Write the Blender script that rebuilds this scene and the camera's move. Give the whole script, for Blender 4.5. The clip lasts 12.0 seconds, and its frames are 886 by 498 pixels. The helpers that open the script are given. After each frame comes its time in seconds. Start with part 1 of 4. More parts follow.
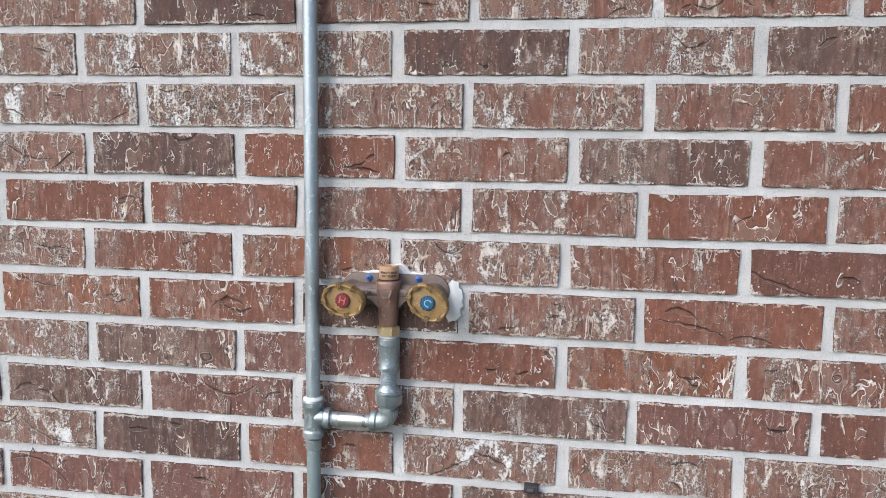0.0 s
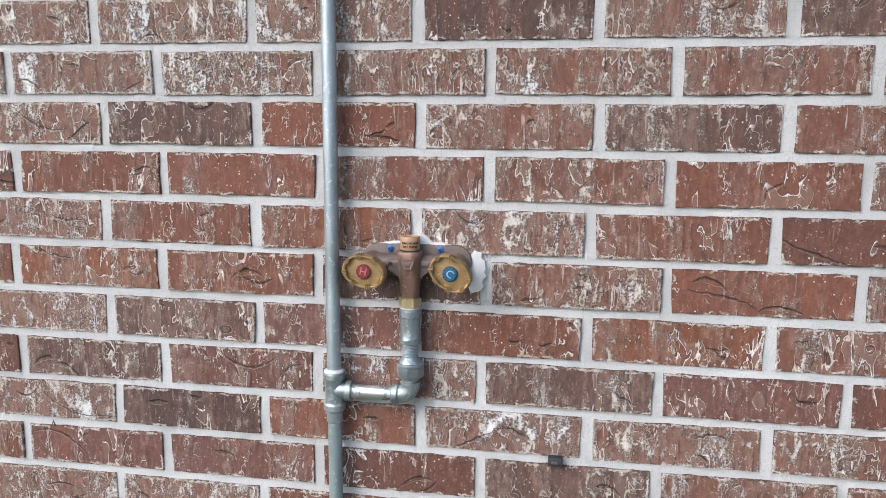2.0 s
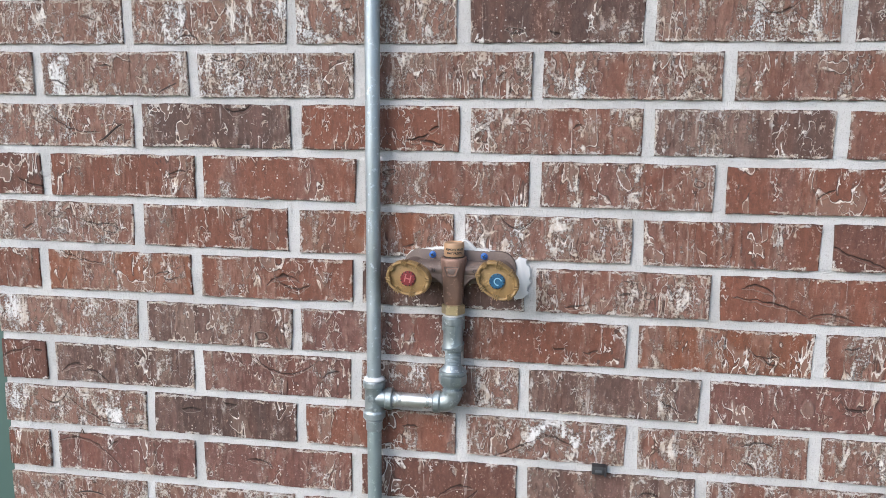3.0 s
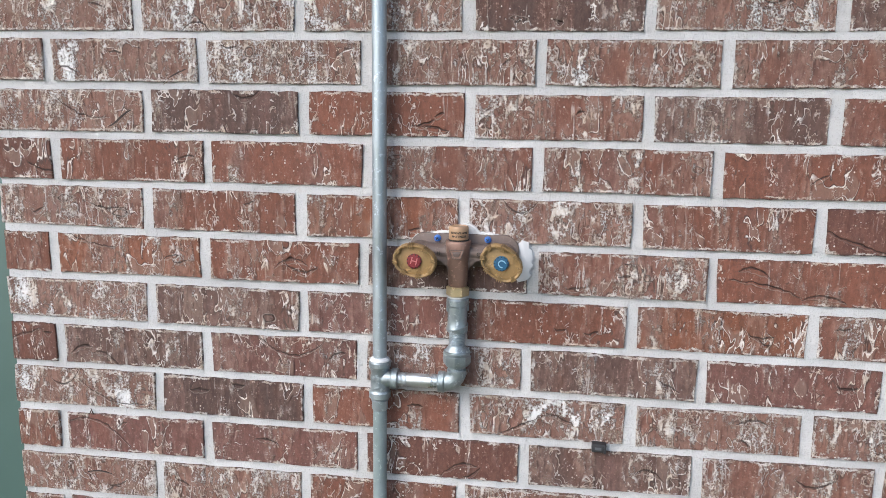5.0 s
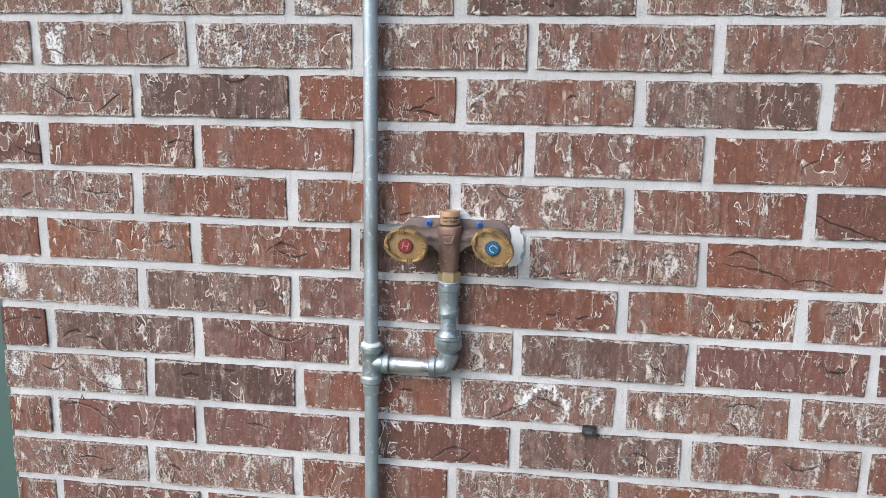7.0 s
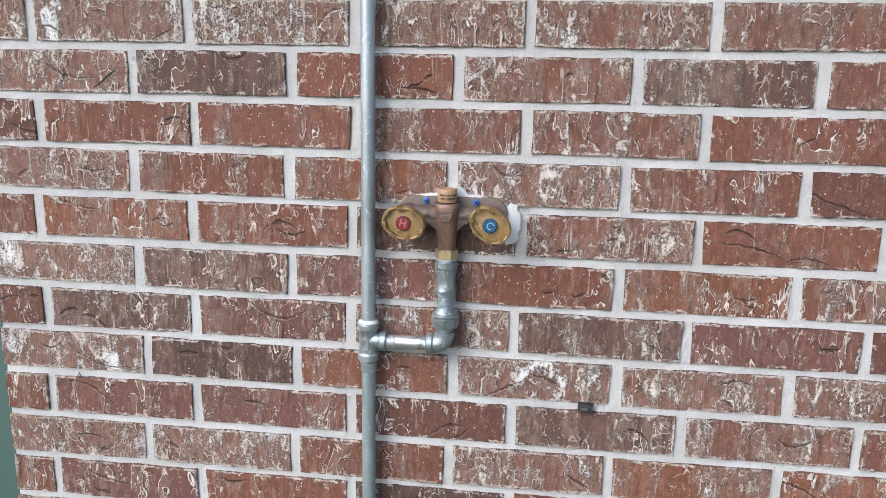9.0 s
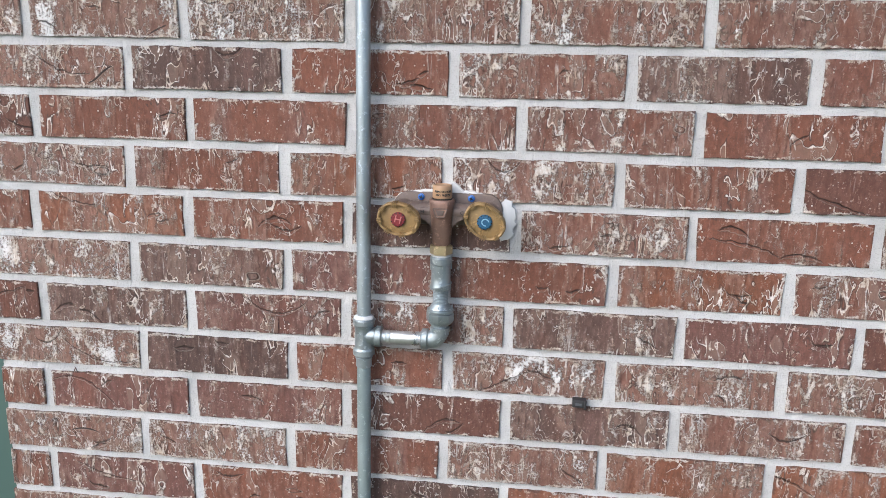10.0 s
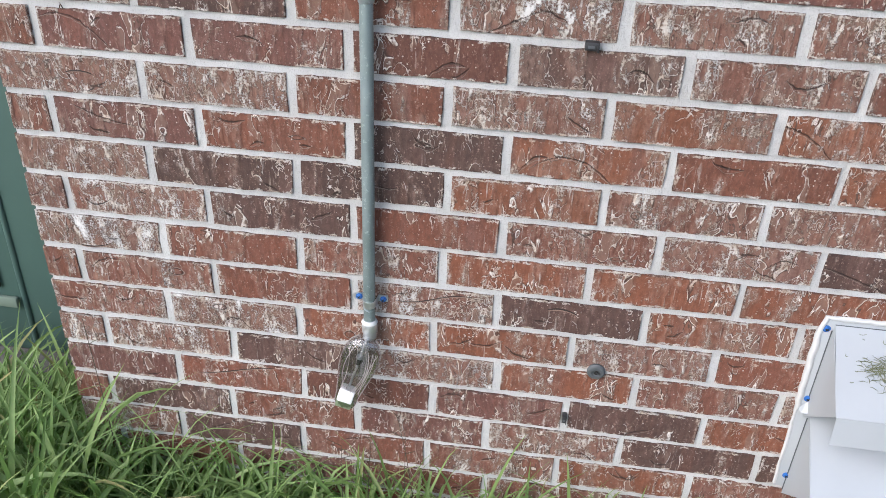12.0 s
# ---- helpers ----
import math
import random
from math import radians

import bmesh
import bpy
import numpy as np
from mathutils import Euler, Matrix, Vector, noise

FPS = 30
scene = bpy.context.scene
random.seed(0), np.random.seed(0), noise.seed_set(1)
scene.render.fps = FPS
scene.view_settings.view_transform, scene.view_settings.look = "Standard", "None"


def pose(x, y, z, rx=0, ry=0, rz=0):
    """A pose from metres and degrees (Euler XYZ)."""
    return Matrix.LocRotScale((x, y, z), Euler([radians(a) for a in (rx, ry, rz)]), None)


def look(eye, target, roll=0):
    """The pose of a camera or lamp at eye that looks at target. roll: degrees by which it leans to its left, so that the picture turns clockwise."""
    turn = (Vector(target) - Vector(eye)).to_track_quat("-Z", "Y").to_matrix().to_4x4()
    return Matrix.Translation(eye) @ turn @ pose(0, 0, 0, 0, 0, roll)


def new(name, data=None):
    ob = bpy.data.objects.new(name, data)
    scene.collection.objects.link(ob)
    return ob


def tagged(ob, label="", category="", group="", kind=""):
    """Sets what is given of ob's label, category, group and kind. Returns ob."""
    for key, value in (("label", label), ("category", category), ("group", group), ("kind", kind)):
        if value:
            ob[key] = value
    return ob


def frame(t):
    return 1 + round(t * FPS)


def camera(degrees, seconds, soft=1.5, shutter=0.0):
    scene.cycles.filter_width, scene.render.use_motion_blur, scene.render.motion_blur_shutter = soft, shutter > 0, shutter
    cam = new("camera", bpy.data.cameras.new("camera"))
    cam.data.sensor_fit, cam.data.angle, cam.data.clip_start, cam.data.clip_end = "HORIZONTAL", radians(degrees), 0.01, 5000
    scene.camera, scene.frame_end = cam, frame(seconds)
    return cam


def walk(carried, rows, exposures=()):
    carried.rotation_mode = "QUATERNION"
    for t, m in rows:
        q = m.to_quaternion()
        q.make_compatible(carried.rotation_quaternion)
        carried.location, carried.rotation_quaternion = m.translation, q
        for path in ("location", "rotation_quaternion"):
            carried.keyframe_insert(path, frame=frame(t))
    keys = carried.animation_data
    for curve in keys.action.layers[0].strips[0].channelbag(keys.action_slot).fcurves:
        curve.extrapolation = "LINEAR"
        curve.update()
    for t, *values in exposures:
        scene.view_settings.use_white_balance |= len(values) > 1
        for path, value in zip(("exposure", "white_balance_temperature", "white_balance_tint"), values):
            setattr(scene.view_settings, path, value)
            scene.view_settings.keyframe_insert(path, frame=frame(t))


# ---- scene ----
cam = camera(56.2, 12.0, soft=0.5)
PATH = [
    (0, (0.153, -1.207, 1.625), (-0.172, 0.749, 1.362), 0.7),
    (0.5, (0.157, -1.202, 1.624), (-0.168, 0.751, 1.343), 0.6),
    (1, (0.161, -1.194, 1.62), (-0.168, 0.756, 1.325), 0.7),
    (1.5, (0.157, -1.199, 1.619), (-0.189, 0.745, 1.299), 0.5),
    (2, (0.135, -1.187, 1.617), (-0.217, 0.755, 1.29), 0.3),
    (2.5, (0.089, -1.183, 1.627), (-0.242, 0.762, 1.295), 0.5),
    (3, (0.049, -1.179, 1.63), (-0.27, 0.765, 1.29), 0.5),
    (3.2, (0.047, -1.179, 1.629), (-0.262, 0.765, 1.279), 0.5),
    (4.8, (0.032, -1.215, 1.624), (-0.254, 0.732, 1.273), 0.7),
    (5, (0.031, -1.213, 1.625), (-0.261, 0.732, 1.262), 0.7),
    (5.5, (0.035, -1.211, 1.624), (-0.244, 0.733, 1.247), 0.8),
    (6, (0.042, -1.216, 1.629), (-0.24, 0.726, 1.243), 0.7),
    (6.5, (0.034, -1.218, 1.625), (-0.245, 0.725, 1.24), 0.7),
    (7, (0.03, -1.214, 1.623), (-0.238, 0.728, 1.228), 0.8),
    (7.2, (0.028, -1.213, 1.624), (-0.238, 0.728, 1.223), 0.8),
    (8.8, (0.024, -1.219, 1.616), (-0.229, 0.717, 1.186), 1.0),
    (9, (0.024, -1.22, 1.614), (-0.225, 0.717, 1.182), 1.0),
    (9.5, (0.027, -1.222, 1.619), (-0.216, 0.714, 1.18), 1.1),
    (10, (0.028, -1.223, 1.618), (-0.214, 0.711, 1.172), 1.1),
    (10.2, (0.032, -1.223, 1.612), (-0.215, 0.711, 1.164), 1.0),
    (10.5, (0.03, -1.221, 1.594), (-0.211, 0.697, 1.08), 1.3),
    (11, (0.024, -1.224, 1.54), (-0.215, 0.623, 0.81), 2.0),
    (11.5, (0.022, -1.227, 1.511), (-0.194, 0.548, 0.617), 2.5),
    (12, (0.027, -1.227, 1.477), (-0.171, 0.468, 0.436), 2.5),
]
walk(cam, [(t, look(eye, target, roll)) for t, eye, target, roll in PATH], [(0, 0.82, 5900, 10), (9.5, 0.83, 5900, 10), (12, 0.80, 5900, 10)])

# ---- light ----
world = bpy.data.worlds.new("sky")
scene.world = world
world.use_nodes = True
wn = world.node_tree.nodes
sky = wn.new("ShaderNodeTexSky")
sky.sky_type, sky.sun_disc = "NISHITA", False
SUN_UP, SUN_ROUND = radians(38), radians(220)
sky.sun_elevation, sky.sun_rotation = SUN_UP, SUN_ROUND
sky.dust_density, sky.air_density, sky.ozone_density = 3.0, 1.0, 0.6
wn["Background"].inputs["Strength"].default_value = 0.15
world.node_tree.links.new(sky.outputs[0], wn["Background"].inputs["Color"])
sun = new("sun", bpy.data.lights.new("sun", "SUN"))
sun.data.energy, sun.data.angle, sun.data.color = 1.15, radians(40), (1.0, 0.985, 0.965)
sun.matrix_world = look((math.sin(SUN_ROUND) * math.cos(SUN_UP) * 20, math.cos(SUN_ROUND) * math.cos(SUN_UP) * 20, math.sin(SUN_UP) * 20), (0, 0, 0))


# ---- materials ----
class Nodes:
    """A short way to write node trees."""

    def __init__(self, name):
        self.m = bpy.data.materials.new(name)
        self.m.use_nodes = True
        self.t = self.m.node_tree
        self.b = self.t.nodes["Principled BSDF"]

    def put(self, socket, value):
        if isinstance(value, bpy.types.NodeSocket):
            self.t.links.new(value, socket)
        elif value is not None:
            socket.default_value = value

    def node(self, kind, **values):
        n = self.t.nodes.new(kind)
        for k, v in values.items():
            self.put(n.inputs[k.replace("_", " ")], v)
        return n

    def coords(self, scale=(1, 1, 1), shift=None, which="Object"):
        c = self.t.nodes.new("ShaderNodeTexCoord").outputs[which]
        m = self.node("ShaderNodeMapping", Vector=c, Scale=scale)
        if shift is not None:
            self.put(m.inputs["Location"], shift)
        return m.outputs[0]

    def noise(self, vec, scale, detail=4, rough=0.55, distort=0.0):
        return self.node("ShaderNodeTexNoise", Vector=vec, Scale=scale, Detail=detail, Roughness=rough, Distortion=distort).outputs["Fac"]

    def math(self, op, a, b=None, c=None, clamp=False):
        n = self.t.nodes.new("ShaderNodeMath")
        n.operation, n.use_clamp = op, clamp
        for i, v in enumerate((a, b, c)):
            self.put(n.inputs[i], v)
        return n.outputs[0]

    def ramp(self, fac, lo, hi, out_lo=0.0, out_hi=1.0):
        n = self.t.nodes.new("ShaderNodeMapRange")
        n.interpolation_type = "SMOOTHSTEP"
        for i, v in enumerate((fac, lo, hi, out_lo, out_hi)):
            self.put(n.inputs[i], v)
        return n.outputs[0]

    def mix(self, fac, a, b, how="MIX"):
        n = self.t.nodes.new("ShaderNodeMix")
        n.data_type, n.blend_type = "RGBA", how
        for i, v in ((0, fac), (6, a), (7, b)):
            self.put(n.inputs[i], (*v, 1) if isinstance(v, tuple) and len(v) == 3 else v)
        return n.outputs[2]

    def bump(self, height, strength, distance, normal=None):
        n = self.node("ShaderNodeBump", Height=height, Strength=strength, Distance=distance)
        if normal is not None:
            self.put(n.inputs["Normal"], normal)
        return n.outputs[0]

    def done(self, color=None, rough=None, metal=None, normal=None, **more):
        if isinstance(color, tuple):
            color = (*color, 1)
        for k, v in (("Base Color", color), ("Roughness", rough), ("Metallic", metal), ("Normal", normal)):
            self.put(self.b.inputs[k], v)
        for k, v in more.items():
            self.put(self.b.inputs[k.replace("_", " ")], v)
        return self.m


def brick_material():
    n = Nodes("bark_textured_brick")
    info = n.t.nodes.new("ShaderNodeObjectInfo")
    island = n.t.nodes.new("ShaderNodeNewGeometry").outputs["Random Per Island"]
    roll = n.math("ADD", info.outputs["Random"], island)
    seed = n.math("MULTIPLY", roll, 37.0)
    sh = n.node("ShaderNodeCombineXYZ", X=seed, Y=n.math("MULTIPLY", seed, 0.37), Z=n.math("MULTIPLY", seed, 1.7)).outputs[0]
    lime = info.outputs["Alpha"]

    # brick meshes are one unit long and high: bring their coordinates back to metres, drawn out upright
    def tall_coords(k):
        return n.coords((0.24, 1, 0.065 * k), sh)

    def blend(*pairs):
        out = None
        for w, v in pairs:
            out = n.math("MULTIPLY", v, w) if out is None else n.math("MULTIPLY_ADD", v, w, out)
        return out

    def strip(value, centre, thin, wide, top=1.0):
        return n.ramp(n.math("ABSOLUTE", n.math("SUBTRACT", value, centre)), thin, wide, top, 0.0)

    p, half = tall_coords(1.0), tall_coords(0.5)
    # clay: body colour, upright flashed bands with soft edges, mottling, pits
    body = n.mix(n.ramp(island, 0.0, 1.0, 0.0, 0.25), n.mix(1.0, info.outputs["Color"], (0.605, 0.61, 0.61), "MULTIPLY"), (0.12, 0.07, 0.055))
    hue = n.noise(tall_coords(0.14), 17, 3, 0.55)
    col = n.mix(n.ramp(hue, 0.53, 0.68, 0.0, 0.55), body, (0.165, 0.092, 0.077))
    col = n.mix(n.ramp(hue, 0.46, 0.34, 0.0, 0.45), col, n.mix(0.35, n.mix(1.0, body, (1.14, 1.04, 0.95), "MULTIPLY"), (0.235, 0.092, 0.060)))
    mot = n.noise(tall_coords(0.6), 120, 6, 0.7)
    col = n.mix(n.ramp(mot, 0.34, 0.68), n.mix(1.0, col, (0.80, 0.78, 0.78), "MULTIPLY"), n.mix(1.0, col, (1.18, 1.17, 1.16), "MULTIPLY"))
    pits = n.ramp(n.noise(p, 420, 3, 0.7), 0.60, 0.67, 0.0, 0.45)
    col = n.mix(pits, col, (0.05, 0.035, 0.03))
    # fine upright drag lines and grit over the whole face
    drag = n.noise(tall_coords(0.22), 190, 4, 0.7)
    grit = n.noise(p, 310, 4, 0.75)
    hair = blend((0.5, drag), (0.5, grit))
    col = n.mix(n.ramp(hair, 0.45, 0.37, 0.0, 0.42), col, (0.085, 0.045, 0.034))
    col = n.mix(n.ramp(hair, 0.545, 0.64, 0.0, 0.6), col, (0.40, 0.28, 0.22))
    # where lime clings: upright bands, thicker on some bricks, leaving clean clay between
    band = blend((0.62, n.noise(tall_coords(0.13), 27, 3, 0.6)), (0.38, n.noise(half, 30, 3, 0.6)))
    cut = n.math("MULTIPLY_ADD", lime, -0.185, 0.650)
    held = n.ramp(band, n.math("SUBTRACT", cut, 0.075), n.math("ADD", cut, 0.075))
    thick = n.ramp(band, n.math("ADD", cut, 0.02), n.math("ADD", cut, 0.13))
    streak = n.noise(tall_coords(0.34), 95, 6, 0.72, 1.2)
    blot = n.noise(half, 52, 4, 0.62, 1.1)
    film = n.math("MULTIPLY", held, n.ramp(blend((0.5, mot), (0.5, blot)), 0.38, 0.62, 0.12, 0.52))
    level = blend((0.22, drag), (0.36, grit), (0.42, blot), (0.035, thick))
    crust = n.math("MULTIPLY", held, n.ramp(level, 0.524, 0.578, 0.0, 0.92))
    # chalky clouds on the thickest bands
    cloud = blend((0.46, n.noise(tall_coords(0.6), 24, 2, 0.5, 0.5)), (0.16, streak), (0.38, grit), (0.07, thick))
    ccut = n.math("MULTIPLY_ADD", lime, -0.065, 0.674)
    cloud = n.ramp(cloud, ccut, n.math("ADD", ccut, 0.06), 0.0, 0.95)
    # rolled flakes: pale rims round browner islands, drawn out upright
    flake = n.noise(tall_coords(0.42), 44, 2, 0.5, 0.9)
    some = n.math("MULTIPLY_ADD", lime, -0.085, 0.580)
    here = n.ramp(n.noise(tall_coords(0.5), 21, 2), some, n.math("ADD", some, 0.05))
    rim = n.math("MULTIPLY", strip(flake, 0.545, 0.007, 0.022), here)
    curl = n.noise(tall_coords(0.6), 75, 2, 0.5, 0.7)
    curled = n.ramp(n.noise(tall_coords(0.4), 29, 2), n.math("ADD", some, 0.025), n.math("ADD", some, 0.06))
    rim = n.math("MAXIMUM", rim, n.math("MULTIPLY", strip(curl, 0.54, 0.008, 0.028, 0.75), curled))
    # shade beside the lifted rims, laid into the colour as dark strips
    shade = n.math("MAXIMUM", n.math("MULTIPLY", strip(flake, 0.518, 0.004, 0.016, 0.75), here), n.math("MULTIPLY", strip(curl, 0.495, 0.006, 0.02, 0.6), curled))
    isle = n.math("MULTIPLY", n.ramp(flake, 0.55, 0.57), here)
    # long upright scrapes
    scrape = n.math("MULTIPLY", n.ramp(n.noise(tall_coords(0.07), 150, 2, 0.6, 0.3), 0.63, 0.68), n.ramp(n.noise(half, 26, 2), 0.50, 0.58))
    # lime left along the arrises
    flat = n.node("ShaderNodeSeparateXYZ", Vector=n.coords((0.24, 1, 0.065))).outputs
    inset = n.math("MINIMUM", n.math("SUBTRACT", 0.12, n.math("ABSOLUTE", flat[0])), n.math("SUBTRACT", 0.0325, n.math("ABSOLUTE", flat[2])))
    inset = n.math("ADD", inset, n.math("MULTIPLY_ADD", n.noise(p, 130, 4, 0.75), 0.016, -0.008))
    arris = n.math("MULTIPLY", strip(inset, 0.0022, 0.0008, 0.0026, 0.85), n.ramp(n.noise(p, 42, 3), n.math("SUBTRACT", some, 0.06), n.math("ADD", some, 0.02)))
    # broken dark line along the brick's edges: shadow of the joint put into colour
    edge_shade = n.math("MULTIPLY", n.ramp(inset, 0.0002, 0.0030, 0.6, 0.0), n.ramp(n.noise(p, 60, 3), 0.42, 0.52))
    # specks
    dots = n.node("ShaderNodeTexVoronoi", Vector=p, Scale=150.0)
    dot = n.math("MULTIPLY", n.ramp(dots.outputs["Distance"], 0.14, 0.24, 1.0, 0.0), n.ramp(n.node("ShaderNodeSeparateColor", Color=dots.outputs["Color"]).outputs[0], 0.70, 0.74))
    dot = n.math("MULTIPLY", dot, n.ramp(n.noise(p, 24, 2), 0.46, 0.56, 0.25, 1.0))
    crisp = n.ramp(grit, 0.36, 0.50, 0.35, 1.0)
    hard = n.math("MAXIMUM", n.math("MAXIMUM", rim, arris), n.math("MULTIPLY", scrape, n.math("MULTIPLY_ADD", lime, 0.5, 0.15)))
    white = n.math("MAXIMUM", n.math("MAXIMUM", n.math("MULTIPLY", hard, crisp), crust), n.math("MAXIMUM", cloud, dot))
    tone = n.mix(n.ramp(n.noise(p, 50, 3, 0.6), 0.36, 0.62), (0.57, 0.47, 0.385), (0.78, 0.735, 0.695))
    tone = n.mix(cloud, tone, (0.84, 0.82, 0.81))
    col = n.mix(film, col, (0.39, 0.258, 0.205))
    col = n.mix(n.math("MULTIPLY", isle, 0.4), col, (0.24, 0.165, 0.13))
    col = n.mix(n.math("MAXIMUM", shade, edge_shade), col, (0.055, 0.036, 0.030))
    col = n.mix(n.math("MULTIPLY", white, 0.94), col, tone)
    # drag creases: a few short arcs on each brick, shade painted in dark, with a pale lower lip, and oval dents
    waver = n.math("MULTIPLY_ADD", n.noise(p, 75, 2), 0.010, -0.005)
    X, Z = flat[0], n.math("ADD", flat[2], waver)

    def dice(k):
        w = n.t.nodes.new("ShaderNodeTexWhiteNoise")
        w.noise_dimensions = "1D"
        n.put(w.inputs["W"], n.math("MULTIPLY_ADD", roll, 913.0, k * 3.7))
        return n.node("ShaderNodeSeparateColor", Color=w.outputs["Color"]).outputs

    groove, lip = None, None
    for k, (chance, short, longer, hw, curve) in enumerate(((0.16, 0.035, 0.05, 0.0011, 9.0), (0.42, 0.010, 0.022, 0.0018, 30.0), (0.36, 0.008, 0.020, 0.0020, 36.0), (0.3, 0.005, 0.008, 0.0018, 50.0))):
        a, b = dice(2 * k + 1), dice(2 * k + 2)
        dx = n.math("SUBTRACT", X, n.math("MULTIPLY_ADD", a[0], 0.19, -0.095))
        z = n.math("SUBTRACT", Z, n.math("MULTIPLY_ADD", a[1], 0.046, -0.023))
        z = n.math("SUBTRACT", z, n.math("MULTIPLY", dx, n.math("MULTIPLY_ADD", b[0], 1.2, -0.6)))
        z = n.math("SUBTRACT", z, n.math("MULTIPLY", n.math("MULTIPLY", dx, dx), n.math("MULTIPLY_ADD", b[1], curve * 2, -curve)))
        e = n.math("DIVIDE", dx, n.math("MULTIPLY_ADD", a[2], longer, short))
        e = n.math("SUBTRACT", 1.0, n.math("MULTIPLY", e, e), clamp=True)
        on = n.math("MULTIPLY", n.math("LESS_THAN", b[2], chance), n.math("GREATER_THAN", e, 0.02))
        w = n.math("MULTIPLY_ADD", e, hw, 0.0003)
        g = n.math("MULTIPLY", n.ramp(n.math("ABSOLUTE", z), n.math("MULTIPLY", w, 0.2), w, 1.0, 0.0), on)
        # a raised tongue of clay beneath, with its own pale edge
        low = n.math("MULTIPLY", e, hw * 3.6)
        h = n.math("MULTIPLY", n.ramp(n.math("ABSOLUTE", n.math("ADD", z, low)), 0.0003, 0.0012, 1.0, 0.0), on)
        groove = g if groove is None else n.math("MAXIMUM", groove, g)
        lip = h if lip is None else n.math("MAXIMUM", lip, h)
    for k in (20, 23):
        a, b = dice(k), dice(k + 1)
        dx = n.math("DIVIDE", n.math("SUBTRACT", X, n.math("MULTIPLY_ADD", a[0], 0.2, -0.1)), n.math("MULTIPLY_ADD", b[0], 0.009, 0.005))
        dz = n.math("DIVIDE", n.math("SUBTRACT", Z, n.math("MULTIPLY_ADD", a[1], 0.04, -0.02)), n.math("MULTIPLY_ADD", b[1], 0.005, 0.003))
        d = n.math("SQRT", n.math("ADD", n.math("MULTIPLY", dx, dx), n.math("MULTIPLY", dz, dz)))
        on = n.math("LESS_THAN", b[2], 0.09)
        lip = n.math("MAXIMUM", lip, n.math("MULTIPLY", strip(d, 1.15, 0.06, 0.18), on))
        groove = n.math("MAXIMUM", groove, n.math("MULTIPLY", strip(d, 0.92, 0.05, 0.15, 0.7), on))
    col = n.mix(n.math("MULTIPLY", lip, n.math("MULTIPLY_ADD", lime, 0.35, 0.12)), col, (0.54, 0.46, 0.40))
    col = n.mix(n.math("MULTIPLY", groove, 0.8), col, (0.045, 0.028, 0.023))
    rough_part = n.math("MULTIPLY_ADD", held, 0.75, 0.25)
    fine = n.bump(n.math("MULTIPLY", blend((0.8, grit), (1.0, drag), (0.6, streak)), rough_part), 0.9, 0.0026)
    mid = n.bump(n.math("SUBTRACT", blend((0.7, mot), (0.5, isle)), n.math("MULTIPLY", groove, 1.6)), 0.9, 0.0032, fine)
    lift = n.bump(n.math("ADD", white, lip), 0.8, 0.0016, mid)
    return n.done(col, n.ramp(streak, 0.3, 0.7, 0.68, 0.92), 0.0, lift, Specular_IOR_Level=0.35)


def mortar_material():
    n = Nodes("white_sanded_mortar")
    p = n.coords()
    sand = n.noise(p, 520, 3, 0.7)
    col = n.mix(n.ramp(n.noise(p, 7, 4), 0.35, 0.7), (0.555, 0.55, 0.545), (0.66, 0.655, 0.65))
    col = n.mix(n.ramp(sand, 0.54, 0.68, 0.0, 0.5), col, (0.34, 0.32, 0.30))
    stain = n.ramp(n.noise(p, 34, 4, 0.6), 0.62, 0.78, 0.0, 0.35)
    col = n.mix(stain, col, (0.46, 0.38, 0.33))
    h = n.math("ADD", sand, n.math("MULTIPLY", n.noise(p, 95, 4, 0.6), 1.4))
    return n.done(col, 0.95, 0.0, n.bump(h, 0.9, 0.0034), Specular_IOR_Level=0.2)


def metal_material(name, light, dark, rough, metal=0.75, grain=60.0):
    n = Nodes(name)
    p = n.coords()
    big = n.noise(n.coords((1, 1, 0.35)), 22, 5, 0.65)
    small = n.noise(p, grain * 9, 3, 0.6)
    col = n.mix(n.ramp(big, 0.3, 0.72), dark, light)
    col = n.mix(n.ramp(small, 0.6, 0.75, 0.0, 0.4), col, tuple(c * 0.6 for c in dark))
    scuff = n.ramp(n.noise(p, 130, 5, 0.75), 0.58, 0.64)
    col = n.mix(n.math("MULTIPLY", scuff, 0.55), col, tuple(min(1.0, c * 1.6) for c in light))
    return n.done(col, n.ramp(big, 0.3, 0.7, rough - 0.08, rough + 0.12), metal, n.bump(n.math("ADD", small, scuff), 0.5, 0.0008))


def plain_material(name, color, rough, dirt=(0.3, 0.27, 0.22), amount=0.25, metal=0.0, scale=1.0):
    n = Nodes(name)
    p = n.coords()
    col = n.mix(n.ramp(n.noise(p, 9 * scale, 4), 0.35, 0.7, 0.0, 0.35), color, tuple(c * 0.88 for c in color))
    col = n.mix(n.ramp(n.noise(p, 42 * scale, 5, 0.7), 0.6, 0.76, 0.0, amount), col, dirt)
    return n.done(col, rough, metal, n.bump(n.noise(p, 220 * scale, 3), 0.12, 0.0006))


